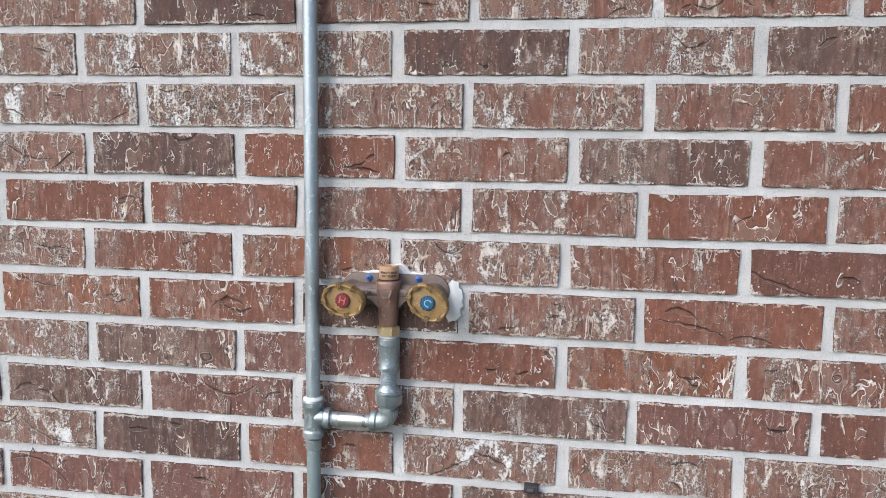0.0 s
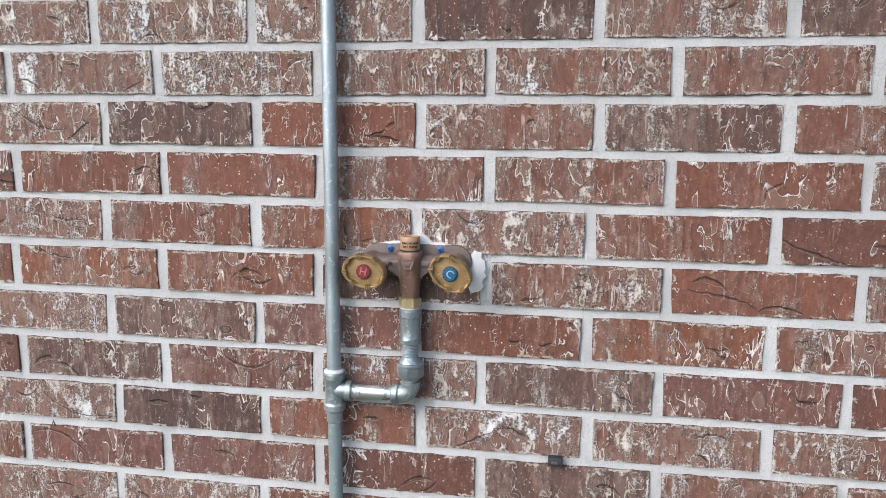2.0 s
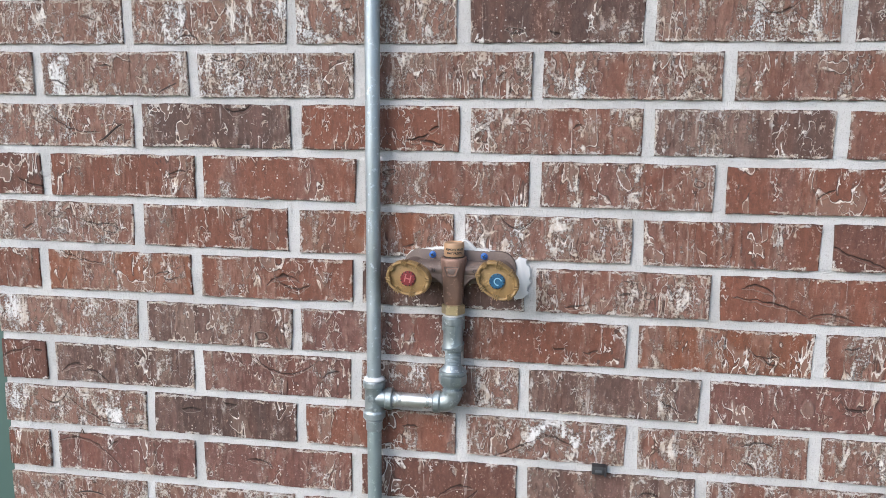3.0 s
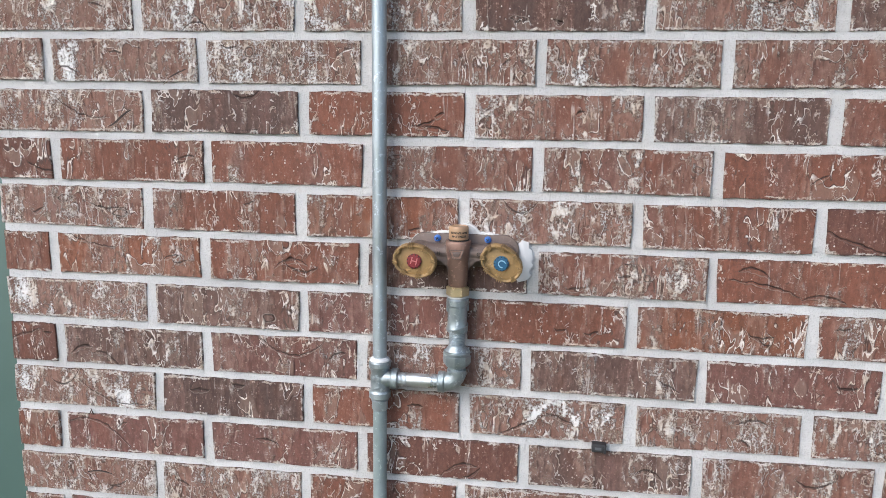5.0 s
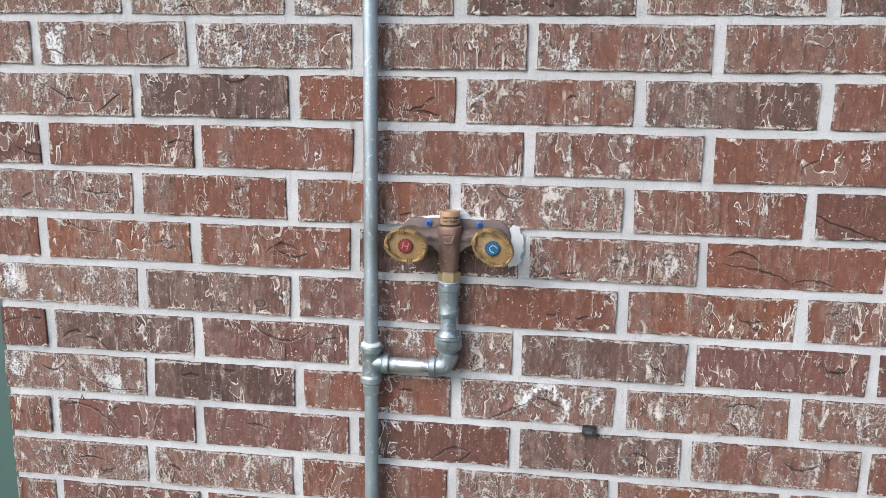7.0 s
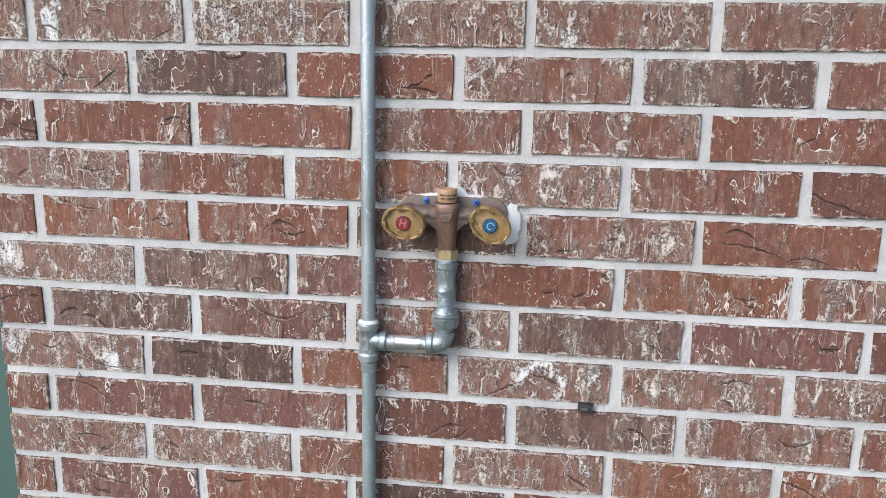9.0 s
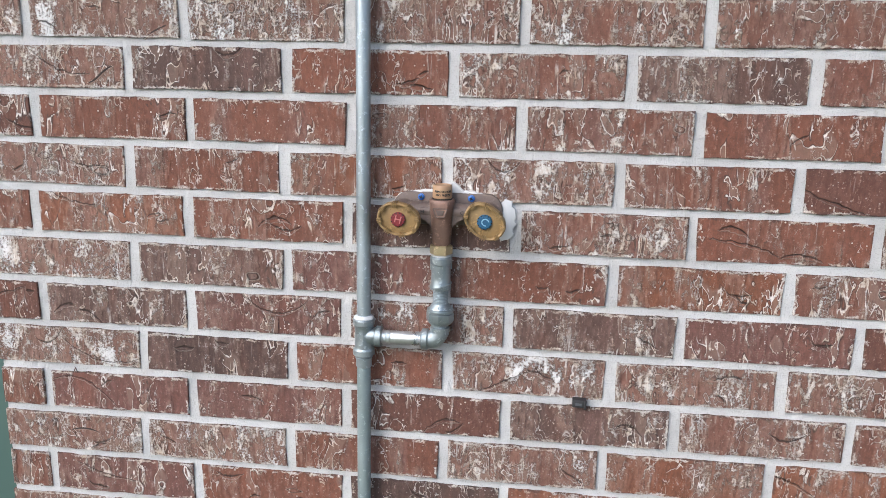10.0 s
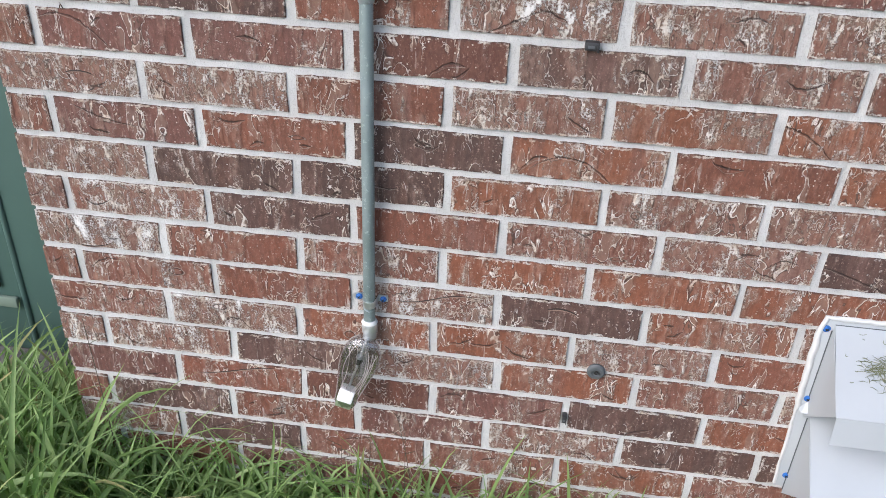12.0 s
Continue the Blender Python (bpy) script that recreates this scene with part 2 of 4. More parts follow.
def grass_material():
    n = Nodes("grass_blade")
    isl = n.t.nodes.new("ShaderNodeNewGeometry").outputs["Random Per Island"]
    col = n.mix(isl, (0.125, 0.20, 0.055), (0.37, 0.47, 0.20))
    col = n.mix(n.ramp(isl, 0.93, 0.95), col, (0.36, 0.31, 0.15))
    col = n.mix(n.ramp(n.noise(n.coords((1, 1, 0.2)), 160, 2), 0.4, 0.7, 0.0, 0.35), col, (0.20, 0.33, 0.09))
    m = n.done(col, 0.5, 0.0, None, Specular_IOR_Level=0.35)
    tr = n.node("ShaderNodeBsdfTranslucent", Color=(0.26, 0.44, 0.11, 1))
    mx = n.t.nodes.new("ShaderNodeMixShader")
    mx.inputs[0].default_value = 0.35
    n.t.links.new(n.b.outputs[0], mx.inputs[1])
    n.t.links.new(tr.outputs[0], mx.inputs[2])
    n.t.links.new(mx.outputs[0], n.t.nodes["Material Output"].inputs["Surface"])
    return m


def ground_material():
    n = Nodes("soil_and_turf")
    p = n.coords()
    col = n.mix(n.ramp(n.noise(p, 9, 6, 0.7), 0.36, 0.66), (0.10, 0.085, 0.055), (0.085, 0.12, 0.045))
    col = n.mix(n.ramp(n.noise(p, 60, 4, 0.7), 0.5, 0.7, 0.0, 0.6), col, (0.14, 0.12, 0.07))
    return n.done(col, 0.95, 0.0, n.bump(n.noise(p, 45, 5, 0.7), 0.7, 0.02))


def clear_material():
    n = Nodes("clear_plastic_film")
    glass = n.node("ShaderNodeBsdfGlossy", Color=(1, 1, 1, 1), Roughness=0.12)
    see = n.node("ShaderNodeBsdfTransparent", Color=(0.62, 0.61, 0.63, 1))
    lw = n.node("ShaderNodeLayerWeight", Blend=0.30)
    wr = n.noise(n.coords((1, 1, 0.18)), 85, 3, 0.6, 1.0)
    nb = n.bump(wr, 0.9, 0.004)
    n.put(glass.inputs["Normal"], nb)
    n.put(lw.inputs["Normal"], nb)
    mx = n.t.nodes.new("ShaderNodeMixShader")
    n.put(mx.inputs[0], n.math("MULTIPLY_ADD", lw.outputs["Facing"], 0.75, 0.10, clamp=True))
    n.t.links.new(see.outputs[0], mx.inputs[1])
    n.t.links.new(glass.outputs[0], mx.inputs[2])
    n.t.links.new(mx.outputs[0], n.t.nodes["Material Output"].inputs["Surface"])
    return n.m


BRICK, MORTAR, GRASS, GROUND, CLEAR = brick_material(), mortar_material(), grass_material(), ground_material(), clear_material()
ZINC = metal_material("galvanised_steel", (0.47, 0.53, 0.57), (0.33, 0.385, 0.415), 0.42)
ZINC_OLD = metal_material("weathered_galvanised_steel", (0.34, 0.40, 0.41), (0.22, 0.28, 0.28), 0.5, 0.6)
IRON = metal_material("galvanised_malleable_iron", (0.41, 0.46, 0.48), (0.22, 0.26, 0.275), 0.38)
BRIGHT = metal_material("bright_zinc", (0.78, 0.81, 0.83), (0.58, 0.61, 0.63), 0.3, 0.9)
BRONZE = metal_material("cast_bronze_body", (0.165, 0.122, 0.104), (0.105, 0.080, 0.070), 0.5, 0.2)
BRONZE_FRONT = metal_material("cast_copper_bronze", (0.29, 0.175, 0.132), (0.19, 0.12, 0.095), 0.45, 0.45)
GOLD = metal_material("gold_painted_handle", (0.33, 0.215, 0.088), (0.235, 0.152, 0.064), 0.5, 0.2)
BRASS = metal_material("yellow_brass", (0.58, 0.47, 0.28), (0.42, 0.34, 0.2), 0.36, 0.75)
CAP = plain_material("tan_plastic", (0.37, 0.23, 0.13), 0.45, amount=0.1)
RED = plain_material("red_enamel", (0.19, 0.020, 0.026), 0.45, (0.55, 0.3, 0.28), 0.3)
BLUE = plain_material("blue_enamel", (0.015, 0.088, 0.175), 0.45, (0.3, 0.4, 0.5), 0.3)
SCREW = plain_material("blue_coated_steel", (0.03, 0.13, 0.42), 0.35, amount=0.1)
INK = plain_material("black_ink", (0.02, 0.018, 0.016), 0.6, amount=0.0)
PALE_RED = plain_material("pale_red_letter", (0.48, 0.17, 0.16), 0.5, amount=0.0)
PALE_BLUE = plain_material("pale_blue_letter", (0.24, 0.43, 0.56), 0.5, amount=0.0)
CAULK = plain_material("white_sealant", (0.57, 0.57, 0.57), 0.55, (0.42, 0.49, 0.47), 0.2)
TAPE = plain_material("white_thread_tape", (0.56, 0.57, 0.57), 0.6, amount=0.4, scale=3.0)
WHITE = plain_material("white_painted_sheet_metal", (0.405, 0.425, 0.45), 0.38, (0.45, 0.44, 0.42), 0.15)
GREEN = plain_material("dark_green_painted_metal", (0.062, 0.112, 0.098), 0.5, (0.085, 0.14, 0.12), 0.3)
PALE_GREEN = plain_material("faded_green_strip", (0.17, 0.22, 0.18), 0.6, amount=0.3)
BLACK = plain_material("black_plastic", (0.025, 0.025, 0.028), 0.5, amount=0.15)
GREY = plain_material("dark_grey_rubber", (0.085, 0.092, 0.10), 0.55, amount=0.15)
STRAW = plain_material("dry_grass", (0.15, 0.16, 0.085), 0.8, amount=0.2)
TWIG = plain_material("dark_stalk", (0.07, 0.06, 0.04), 0.8, amount=0.2)
FILM = plain_material("pale_plastic_edge", (0.36, 0.32, 0.31), 0.3, amount=0.1)
CREASE = plain_material("shaded_clay_groove", (0.035, 0.024, 0.02), 0.9, (0.12, 0.07, 0.05), 0.5, scale=3.0)
LIP = plain_material("limed_clay_edge", (0.27, 0.18, 0.145), 0.9, (0.2, 0.09, 0.065), 0.7, scale=3.0)
LABEL = plain_material("white_label", (0.80, 0.80, 0.80), 0.5, amount=0.05)
ALGAE = plain_material("green_stained_plastic", (0.17, 0.22, 0.13), 0.5, (0.05, 0.08, 0.04), 0.5)
CONCRETE = plain_material("rough_concrete", (0.14, 0.13, 0.12), 0.95, (0.06, 0.11, 0.09), 0.5)


# ---- mesh helpers ----
def part(name, bm, material, parent=None, label="", smooth=35):
    """Links a bmesh as one mesh object under a thing or a part."""
    me = bpy.data.meshes.new(name)
    bmesh.ops.recalc_face_normals(bm, faces=bm.faces)
    bm.to_mesh(me)
    bm.free()
    me.materials.append(material)
    if smooth:
        me.shade_smooth()
        me.set_sharp_from_angle(angle=radians(smooth))
    ob = new(name, me)
    ob.parent = parent
    return tagged(ob, label)


def thing(name, label, category, group="", at=(0, 0, 0)):
    ob = new(name)
    ob.empty_display_size = 0.02
    ob.location = at
    return tagged(ob, label, category, group)


def box(x0, x1, y0, y1, z0, z1, bevel=0.0, seg=2, bm=None):
    bm = bm or bmesh.new()
    made = bmesh.ops.create_cube(bm, size=1, matrix=Matrix.Translation(((x0 + x1) / 2, (y0 + y1) / 2, (z0 + z1) / 2)) @ Matrix.Diagonal((x1 - x0, y1 - y0, z1 - z0, 1)))
    if bevel:
        edges = {e for v in made["verts"] for e in v.link_edges}
        bmesh.ops.bevel(bm, geom=list(edges), offset=bevel, segments=seg, affect="EDGES", profile=0.5)
    return bm


def ring_loft(rings, bm=None, ends=True):
    """Skins closed rings of equally many points."""
    bm = bm or bmesh.new()
    rows = [[bm.verts.new(p) for p in r] for r in rings]
    k = len(rows[0])
    for a, b in zip(rows, rows[1:]):
        for i in range(k):
            bm.faces.new((a[i], a[(i + 1) % k], b[(i + 1) % k], b[i]))
    if ends:
        bm.faces.new(rows[0][::-1])
        bm.faces.new(rows[-1])
    return bm


def lathe(profile, at, axis=(0, 0, 1), k=28, squash=(1.0, 1.0), bm=None):
    """profile: (radius, height) along the axis from at."""
    q = Vector((0, 0, 1)).rotation_difference(Vector(axis).normalized()).to_matrix()
    at = Vector(at)
    rings = [[at + q @ Vector((r * squash[0] * math.cos(2 * math.pi * i / k), r * squash[1] * math.sin(2 * math.pi * i / k), h)) for i in range(k)] for r, h in profile]
    return ring_loft(rings, bm)


def tube(points, radius, k=10, bm=None, wobble=0.0, seed=0):
    """A round strand along points; radius may be a list."""
    pts = [Vector(p) for p in points]
    rad = radius if isinstance(radius, (list, tuple)) else [radius] * len(pts)
    rng = random.Random(seed)
    rings, side = [], None
    for i, p in enumerate(pts):
        d = (pts[min(i + 1, len(pts) - 1)] - pts[max(i - 1, 0)]).normalized()
        side = (side - d * side.dot(d)).normalized() if side is not None else d.orthogonal().normalized()
        other = d.cross(side)
        rings.append([p + (side * math.cos(2 * math.pi * j / k) + other * math.sin(2 * math.pi * j / k)) * rad[i] * (1 + rng.uniform(-wobble, wobble)) for j in range(k)])
    return ring_loft(rings, bm)


def prism(outline, y0, y1, bevel=0.0):
    """A slab from an outline of (x, z), from y0 (front) to y1 (back)."""
    bm = bmesh.new()
    front = bm.faces.new([bm.verts.new((x, y0, z)) for x, z in outline])
    got = bmesh.ops.extrude_face_region(bm, geom=[front])
    bmesh.ops.translate(bm, verts=[v for v in got["geom"] if isinstance(v, bmesh.types.BMVert)], vec=(0, y1 - y0, 0))
    if bevel:
        bmesh.ops.bevel(bm, geom=[e for e in bm.edges if all(abs(v.co.y - y0) < 1e-6 for v in e.verts)], offset=bevel, segments=2, affect="EDGES", profile=0.5)
    return bm


def oval(a, b, k=40, cx=0.0, cz=0.0, power=2.0):
    out = []
    for i in range(k):
        c, s = math.cos(2 * math.pi * i / k), math.sin(2 * math.pi * i / k)
        out.append((cx + a * math.copysign(abs(c) ** (2 / power), c), cz + b * math.copysign(abs(s) ** (2 / power), s)))
    return out


def letters(text, size, thick, bold=0.0):
    """Built-in lettering as a bmesh in the x-z plane, facing -y, centred on the origin."""
    cu = bpy.data.curves.new("lettering", "FONT")
    cu.body, cu.size, cu.extrude, cu.align_x, cu.align_y, cu.resolution_u = text, size, thick / 2, "CENTER", "CENTER", 3
    cu.offset = bold
    ob = bpy.data.objects.new("lettering", cu)
    me = bpy.data.meshes.new_from_object(ob)
    bm = bmesh.new()
    bm.from_mesh(me)
    bpy.data.objects.remove(ob)
    bpy.data.meshes.remove(me)
    bmesh.ops.rotate(bm, verts=bm.verts, matrix=Matrix.Rotation(math.pi / 2, 3, "X"))
    return bm


def moved(bm, m):
    bmesh.ops.transform(bm, matrix=m, verts=bm.verts)
    return bm


# ---- ground ----
def build_ground():
    bm = bmesh.new()
    xs = [-400, -60, -12, -4] + [-2.5 + 0.1 * i for i in range(51)] + [4, 12, 60, 400]
    ys = [-400, -60, -12, -4] + [-2.5 + 0.1 * i for i in range(30)] + [4, 12, 60, 400]
    grid = [[bm.verts.new((x, y, 0.018 * noise.noise((x * 3, y * 3, 0)) if abs(x) < 3 and abs(y) < 3 else 0)) for x in xs] for y in ys]
    for a, b in zip(grid, grid[1:]):
        for i in range(len(xs) - 1):
            bm.faces.new((a[i], a[i + 1], b[i + 1], b[i]))
    tagged(part("ground", bm, GROUND), "rough lawn and bare soil along a house wall", "ground", kind="structure")


build_ground()

# ---- brick wall ----
COURSE, TOP = 0.0762, 1.40
CORNER = -0.878
BED, HEAD = 0.0122, 0.0162
# Each course: where its middle head joint lies, the mean brick pitch, and the make of its bricks.
# r red, o orange, m streaked, w limed, v heavily limed, p mauve, b brown, d dark, g dark and limed
# makes at the left lean whiter, partly to carry brighter light on that side
COURSES = {
    7: (0.008, 0.2525, "vvwdwm"), 6: (-0.008, 0.2565, "vwdmwmm"), 5: (0.008, 0.2525, "vvvdwg"), 4: (-0.013, 0.255, "wvvwwwm"),
    3: (0.0132, 0.252, "wdrmgm"), 2: (-0.014, 0.2535, "brrmmrm"), 1: (0.006, 0.2515, "wrowrb"), 0: (-0.016, 0.258, "rordmrm"),
    -1: (0.0075, 0.2525, "vgprom"), -2: (-0.020, 0.2565, "bgpwgpb"), -3: (0.012, 0.252, "vdrwww"), -4: (-0.0195, 0.2585, "rppbgwm"),
    -5: (0.007, 0.2535, "wvrwoo"), -6: (-0.018, 0.2595, "mprdoro"), -7: (0.0165, 0.2595, "vddomw"), -8: (-0.0145, 0.262, "wvdrmwd"),
    -9: (0.0125, 0.258, "vrmooo"), -10: (-0.0145, 0.2635, "rmrwdom"), -11: (-0.0005, 0.2565, "mvoowr"), -12: (-0.003, 0.2595, "vwdwomw"),
    -13: (0.0045, 0.259, "prbpdo"), -14: (-0.0135, 0.262, "rdrpwdd"), -15: (0.0, 0.262, "wdrmom"), -16: (-0.01, 0.262, "rrprmrm"), -17: (0.0, 0.26, "rmrprm"),
}
CLAY = {"r": (0.285, 0.116, 0.076, 0.50), "o": (0.325, 0.128, 0.073, 0.78), "m": (0.285, 0.122, 0.085, 0.88), "w": (0.29, 0.135, 0.098, 1.12), "v": (0.30, 0.148, 0.108, 1.24),
        "p": (0.235, 0.110, 0.090, 0.55), "b": (0.21, 0.094, 0.070, 0.25), "d": (0.150, 0.090, 0.076, 0.40), "g": (0.185, 0.108, 0.089, 0.80)}


# The deepest drag marks in the clay: x, z, half length, rise, sag, wave, half width
CREASES = ((0.498, 1.447, 0.070, 0.012, 0.0, 0.008, 0.0013), (-0.150, 1.060, 0.082, 0.015, 0.0, 0.004, 0.0012), (-0.508, 1.616, 0.030, 0.006, -0.005, 0.0, 0.0017),
           (-0.450, 1.5705, 0.030, 0.0, 0.0, 0.001, 0.0018), (-0.661, 1.585, 0.023, 0.014, 0.0, 0.002, 0.0017), (-0.563, 1.654, 0.025, 0.012, -0.003, 0.0, 0.0017),
           (0.103, 0.623, 0.030, -0.003, -0.008, 0.0, 0.0015), (-0.522, 0.389, 0.095, 0.018, 0.0, 0.003, 0.0012), (-0.128, 0.615, 0.083, 0.011, 0.0, 0.006, 0.0011),
           (-0.749, 1.087, 0.007, 0.017, 0.0, 0.0, 0.0010), (-0.737, 1.088, 0.007, -0.017, 0.0, 0.0, 0.0010), (-0.735, 0.993, 0.028, 0.0, -0.006, 0.0, 0.0013), (-0.772, 0.650, 0.040, 0.004, 0.009, 0.0, 0.0013))


def brick_bmesh(rng, bm=None, x0=-0.5, x1=0.5, z0=-0.5, z1=0.5, jx=0.006, jz=0.022, depth=0.09, proud=0.0):
    """One brick: an uneven front with a worn rim, and sides that run into the mortar."""
    bm = bm or bmesh.new()
    nx = 18
    edge = [(x0 + (x1 - x0) * i / nx, z0) for i in range(nx)] + [(x1, z0), (x1, (z0 + z1) / 2)] + [(x1 - (x1 - x0) * i / nx, z1) for i in range(nx)] + [(x0, z1), (x0, (z0 + z1) / 2)]
    edge = [(x + rng.uniform(-jx, jx), z + rng.uniform(-jz, jz)) for x, z in edge]
    mx, mz = (x0 + x1) / 2, (z0 + z1) / 2
    rx, rz = jx * 2.0 / (x1 - x0), jz * 1.6 / (z1 - z0)
    front = [bm.verts.new((x - (x - mx) * rx * 0.7, -proud, z - (z - mz) * rz * 0.7)) for x, z in edge]
    rim = [bm.verts.new((x, 0.0014 - proud, z)) for x, z in edge]
    back = [bm.verts.new((x, depth, z)) for x, z in edge]
    k = len(edge)
    bm.faces.new(front)
    for i in range(k):
        j = (i + 1) % k
        bm.faces.new((front[i], rim[i], rim[j], front[j]))
        bm.faces.new((rim[i], back[i], back[j], rim[j]))
    return bm


def lay_course(c):
    """Bricks of one course as (x0, x1, make or None)."""
    shift, pitch, makes = COURSES.get(c, ((-0.01, 0.255, "") if c % 2 == 0 else (0.008, 0.254, "")))
    first = -4.0 if c % 2 == 0 else -3.5
    rng = random.Random(900 + c)
    joints = {k: shift + pitch * (first + k) + (rng.uniform(-0.0015, 0.0015) if k else 0) for k in range(-9, 18)}
    wide = {k: (HEAD if c > -5 else 0.0138) + rng.uniform(-0.002, 0.002) for k in range(-9, 18)}
    for k in range(-9, 17):
        make = makes[k] if 0 <= k < len(makes) else None
        yield joints[k] + wide[k] / 2, joints[k + 1] - wide[k + 1] / 2, make


def build_wall():
    x0, x1, z0, z1 = CORNER + 0.004, 3.2, -0.25, 2.85
    # mortar bed: a thick slab whose face is uneven where it is seen close
    bm = bmesh.new()
    xs = [x0] + [x0 + 0.005 * i for i in range(1, 385)] + [1.4, x1]
    zs = [z0] + [0.0 + 0.005 * i for i in range(393)] + [2.2, z1]
    rows = []
    for z in zs:
        rows.append([bm.verts.new((x, 0.0033 + 0.0013 * noise.noise((x * 75, 0, z * 75)) + 0.0013 * noise.noise((x * 17, 3, z * 17)), z)) for x in xs])
    for a, b in zip(rows, rows[1:]):
        for i in range(len(xs) - 1):
            bm.faces.new((a[i], a[i + 1], b[i + 1], b[i]))
    rim = [v for v in rows[0]] + [r[-1] for r in rows[1:]] + rows[-1][-2::-1] + [r[0] for r in rows[-2:0:-1]]
    back = [bm.verts.new((v.co.x, 0.22, v.co.z)) for v in rim]
    for i in range(len(rim)):
        j = (i + 1) % len(rim)
        bm.faces.new((rim[i], back[i], back[j], rim[j]))
    bm.faces.new(back)
    side = part("wall_west", box(CORNER + 0.004, CORNER + 0.22, 0.222, 4.0, z0, z1), MORTAR, smooth=0)
    tagged(side, "red brick return wall of a house behind its corner", "wall", kind="structure")
    wall = part("wall_north", bm, MORTAR)
    tagged(wall, "red and brown tumbled brick house wall with white mortar joints", "wall", kind="structure")
    return wall, side


WALL, SIDE = build_wall()


# unseen eave, added to hold back skylight from above the wall
def build_added_eave():
    tagged(part("soffit", box(CORNER - 0.55, 3.4, -0.70, 4.0, 2.852, 2.88, 0.003), WHITE), "unseen white soffit added to cut the light from above", "soffit", kind="structure")
    tagged(part("fascia", box(CORNER - 0.55, 3.4, -0.725, -0.703, 2.84, 3.02, 0.003), WHITE), "unseen white fascia board along the added eave", "fascia", kind="structure")


build_added_eave()


def build_bricks():
    rng = random.Random(5)
    kinds = []
    for i in range(14):
        bm = brick_bmesh(rng, jx=0.0055, jz=0.0155)
        me = bpy.data.meshes.new("brick")
        bmesh.ops.recalc_face_normals(bm, faces=bm.faces)
        bm.to_mesh(me)
        bm.free()
        me.materials.append(BRICK)
        kinds.append(me)
    heads = []
    for i in range(6):
        bm = brick_bmesh(rng, x0=-0.19, x1=0.19, jx=0.0055, jz=0.0155)
        me = bpy.data.meshes.new("brick")
        bmesh.ops.recalc_face_normals(bm, faces=bm.faces)
        bm.to_mesh(me)
        bm.free()
        me.materials.append(BRICK)
        heads.append(me)
    rest = bmesh.new()
    for c in range(-20, 19):
        z1 = TOP + c * COURSE
        z0 = z1 - COURSE + (BED if c > -5 else 0.0108)
        for xa, xb, make in lay_course(c):
            if xb < CORNER + 0.03 or xa > 3.15 or z1 > 2.84:
                continue
            if xa < CORNER + 0.03:
                xa = CORNER + rng.uniform(-0.0015, 0.0015)
            short = xb - xa < 0.15
            near = xb < 0.85 and -17 <= c <= 7
            make = make or rng.choice("rrommwpbdg")
            if near:
                ob = new("brick", rng.choice(heads if short else kinds))
                ob.parent = WALL
                ob.location = ((xa + xb) / 2, rng.uniform(-0.0012, 0.0012), (z0 + z1) / 2 + rng.uniform(-0.0012, 0.0012))
                flip = rng.choice((1, -1))
                ob.scale = (flip * (xb - xa) / (0.38 if short else 1.0), 1, z1 - z0)
                ob.rotation_euler = (0, radians(rng.uniform(-0.35, 0.35)), 0)
                r, g, b, lime = CLAY[make]
                v = rng.uniform(0.84, 1.02)
                w = 1.05 if c < -7 else 1.0
                # less lime at right and low down, partly as dimmer light put into colour
                less = 0.20 if xa > 0.2 else 0.14 if c < -7 and xa > -0.1 else 0.0
                ob.color = (r * v * w, g * v, b * v, (lime - less) * rng.uniform(0.88, 1.1))
            else:
                brick_bmesh(rng, rest, xa, xb, z0, z1, 0.0012, 0.001)
    bmesh.ops.scale(rest, vec=(1 / 0.24, 1, 1 / 0.065), verts=rest.verts)
    # near-black tubes stand in for the shade down in the deepest creases
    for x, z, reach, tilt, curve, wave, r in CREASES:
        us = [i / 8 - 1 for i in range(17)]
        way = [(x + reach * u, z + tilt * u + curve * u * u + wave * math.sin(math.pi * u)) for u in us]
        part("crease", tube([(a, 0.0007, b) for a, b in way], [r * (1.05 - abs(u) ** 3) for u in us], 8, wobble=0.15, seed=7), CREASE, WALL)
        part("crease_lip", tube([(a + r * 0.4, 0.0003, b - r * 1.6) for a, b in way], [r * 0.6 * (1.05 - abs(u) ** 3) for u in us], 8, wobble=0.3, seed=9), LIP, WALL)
    ob = part("brickwork", rest, BRICK, WALL, smooth=0)
    ob.scale = (0.24, 1, 0.065)
    ob.color = (0.26, 0.10, 0.072, 0.5)
    ob["kind"] = "stuff"
    # the return behind the corner
    turned = bmesh.new()
    for c in range(-20, 19):
        z1 = TOP + c * COURSE
        y = 0.104 if c % 2 else 0.104 + 0.12
        while y < 3.7 and z1 < 2.84:
            brick_bmesh(rng, turned, -y - 0.238, -y, z1 - COURSE + BED, z1, 0.0012, 0.001)
            y += 0.254
    bmesh.ops.scale(turned, vec=(1 / 0.24, 1, 1 / 0.065), verts=turned.verts)
    ob = part("brickwork", turned, BRICK, SIDE, smooth=0)
    ob.matrix_world = pose(CORNER, 0, 0, 0, 0, -90) @ Matrix.Diagonal((0.24, 1, 0.065, 1))
    ob.color = (0.26, 0.10, 0.072, 0.5)
    ob["kind"] = "stuff"


# ---- water pipe on the wall ----
PX, PY = -0.244, -0.020
FX = -0.1250


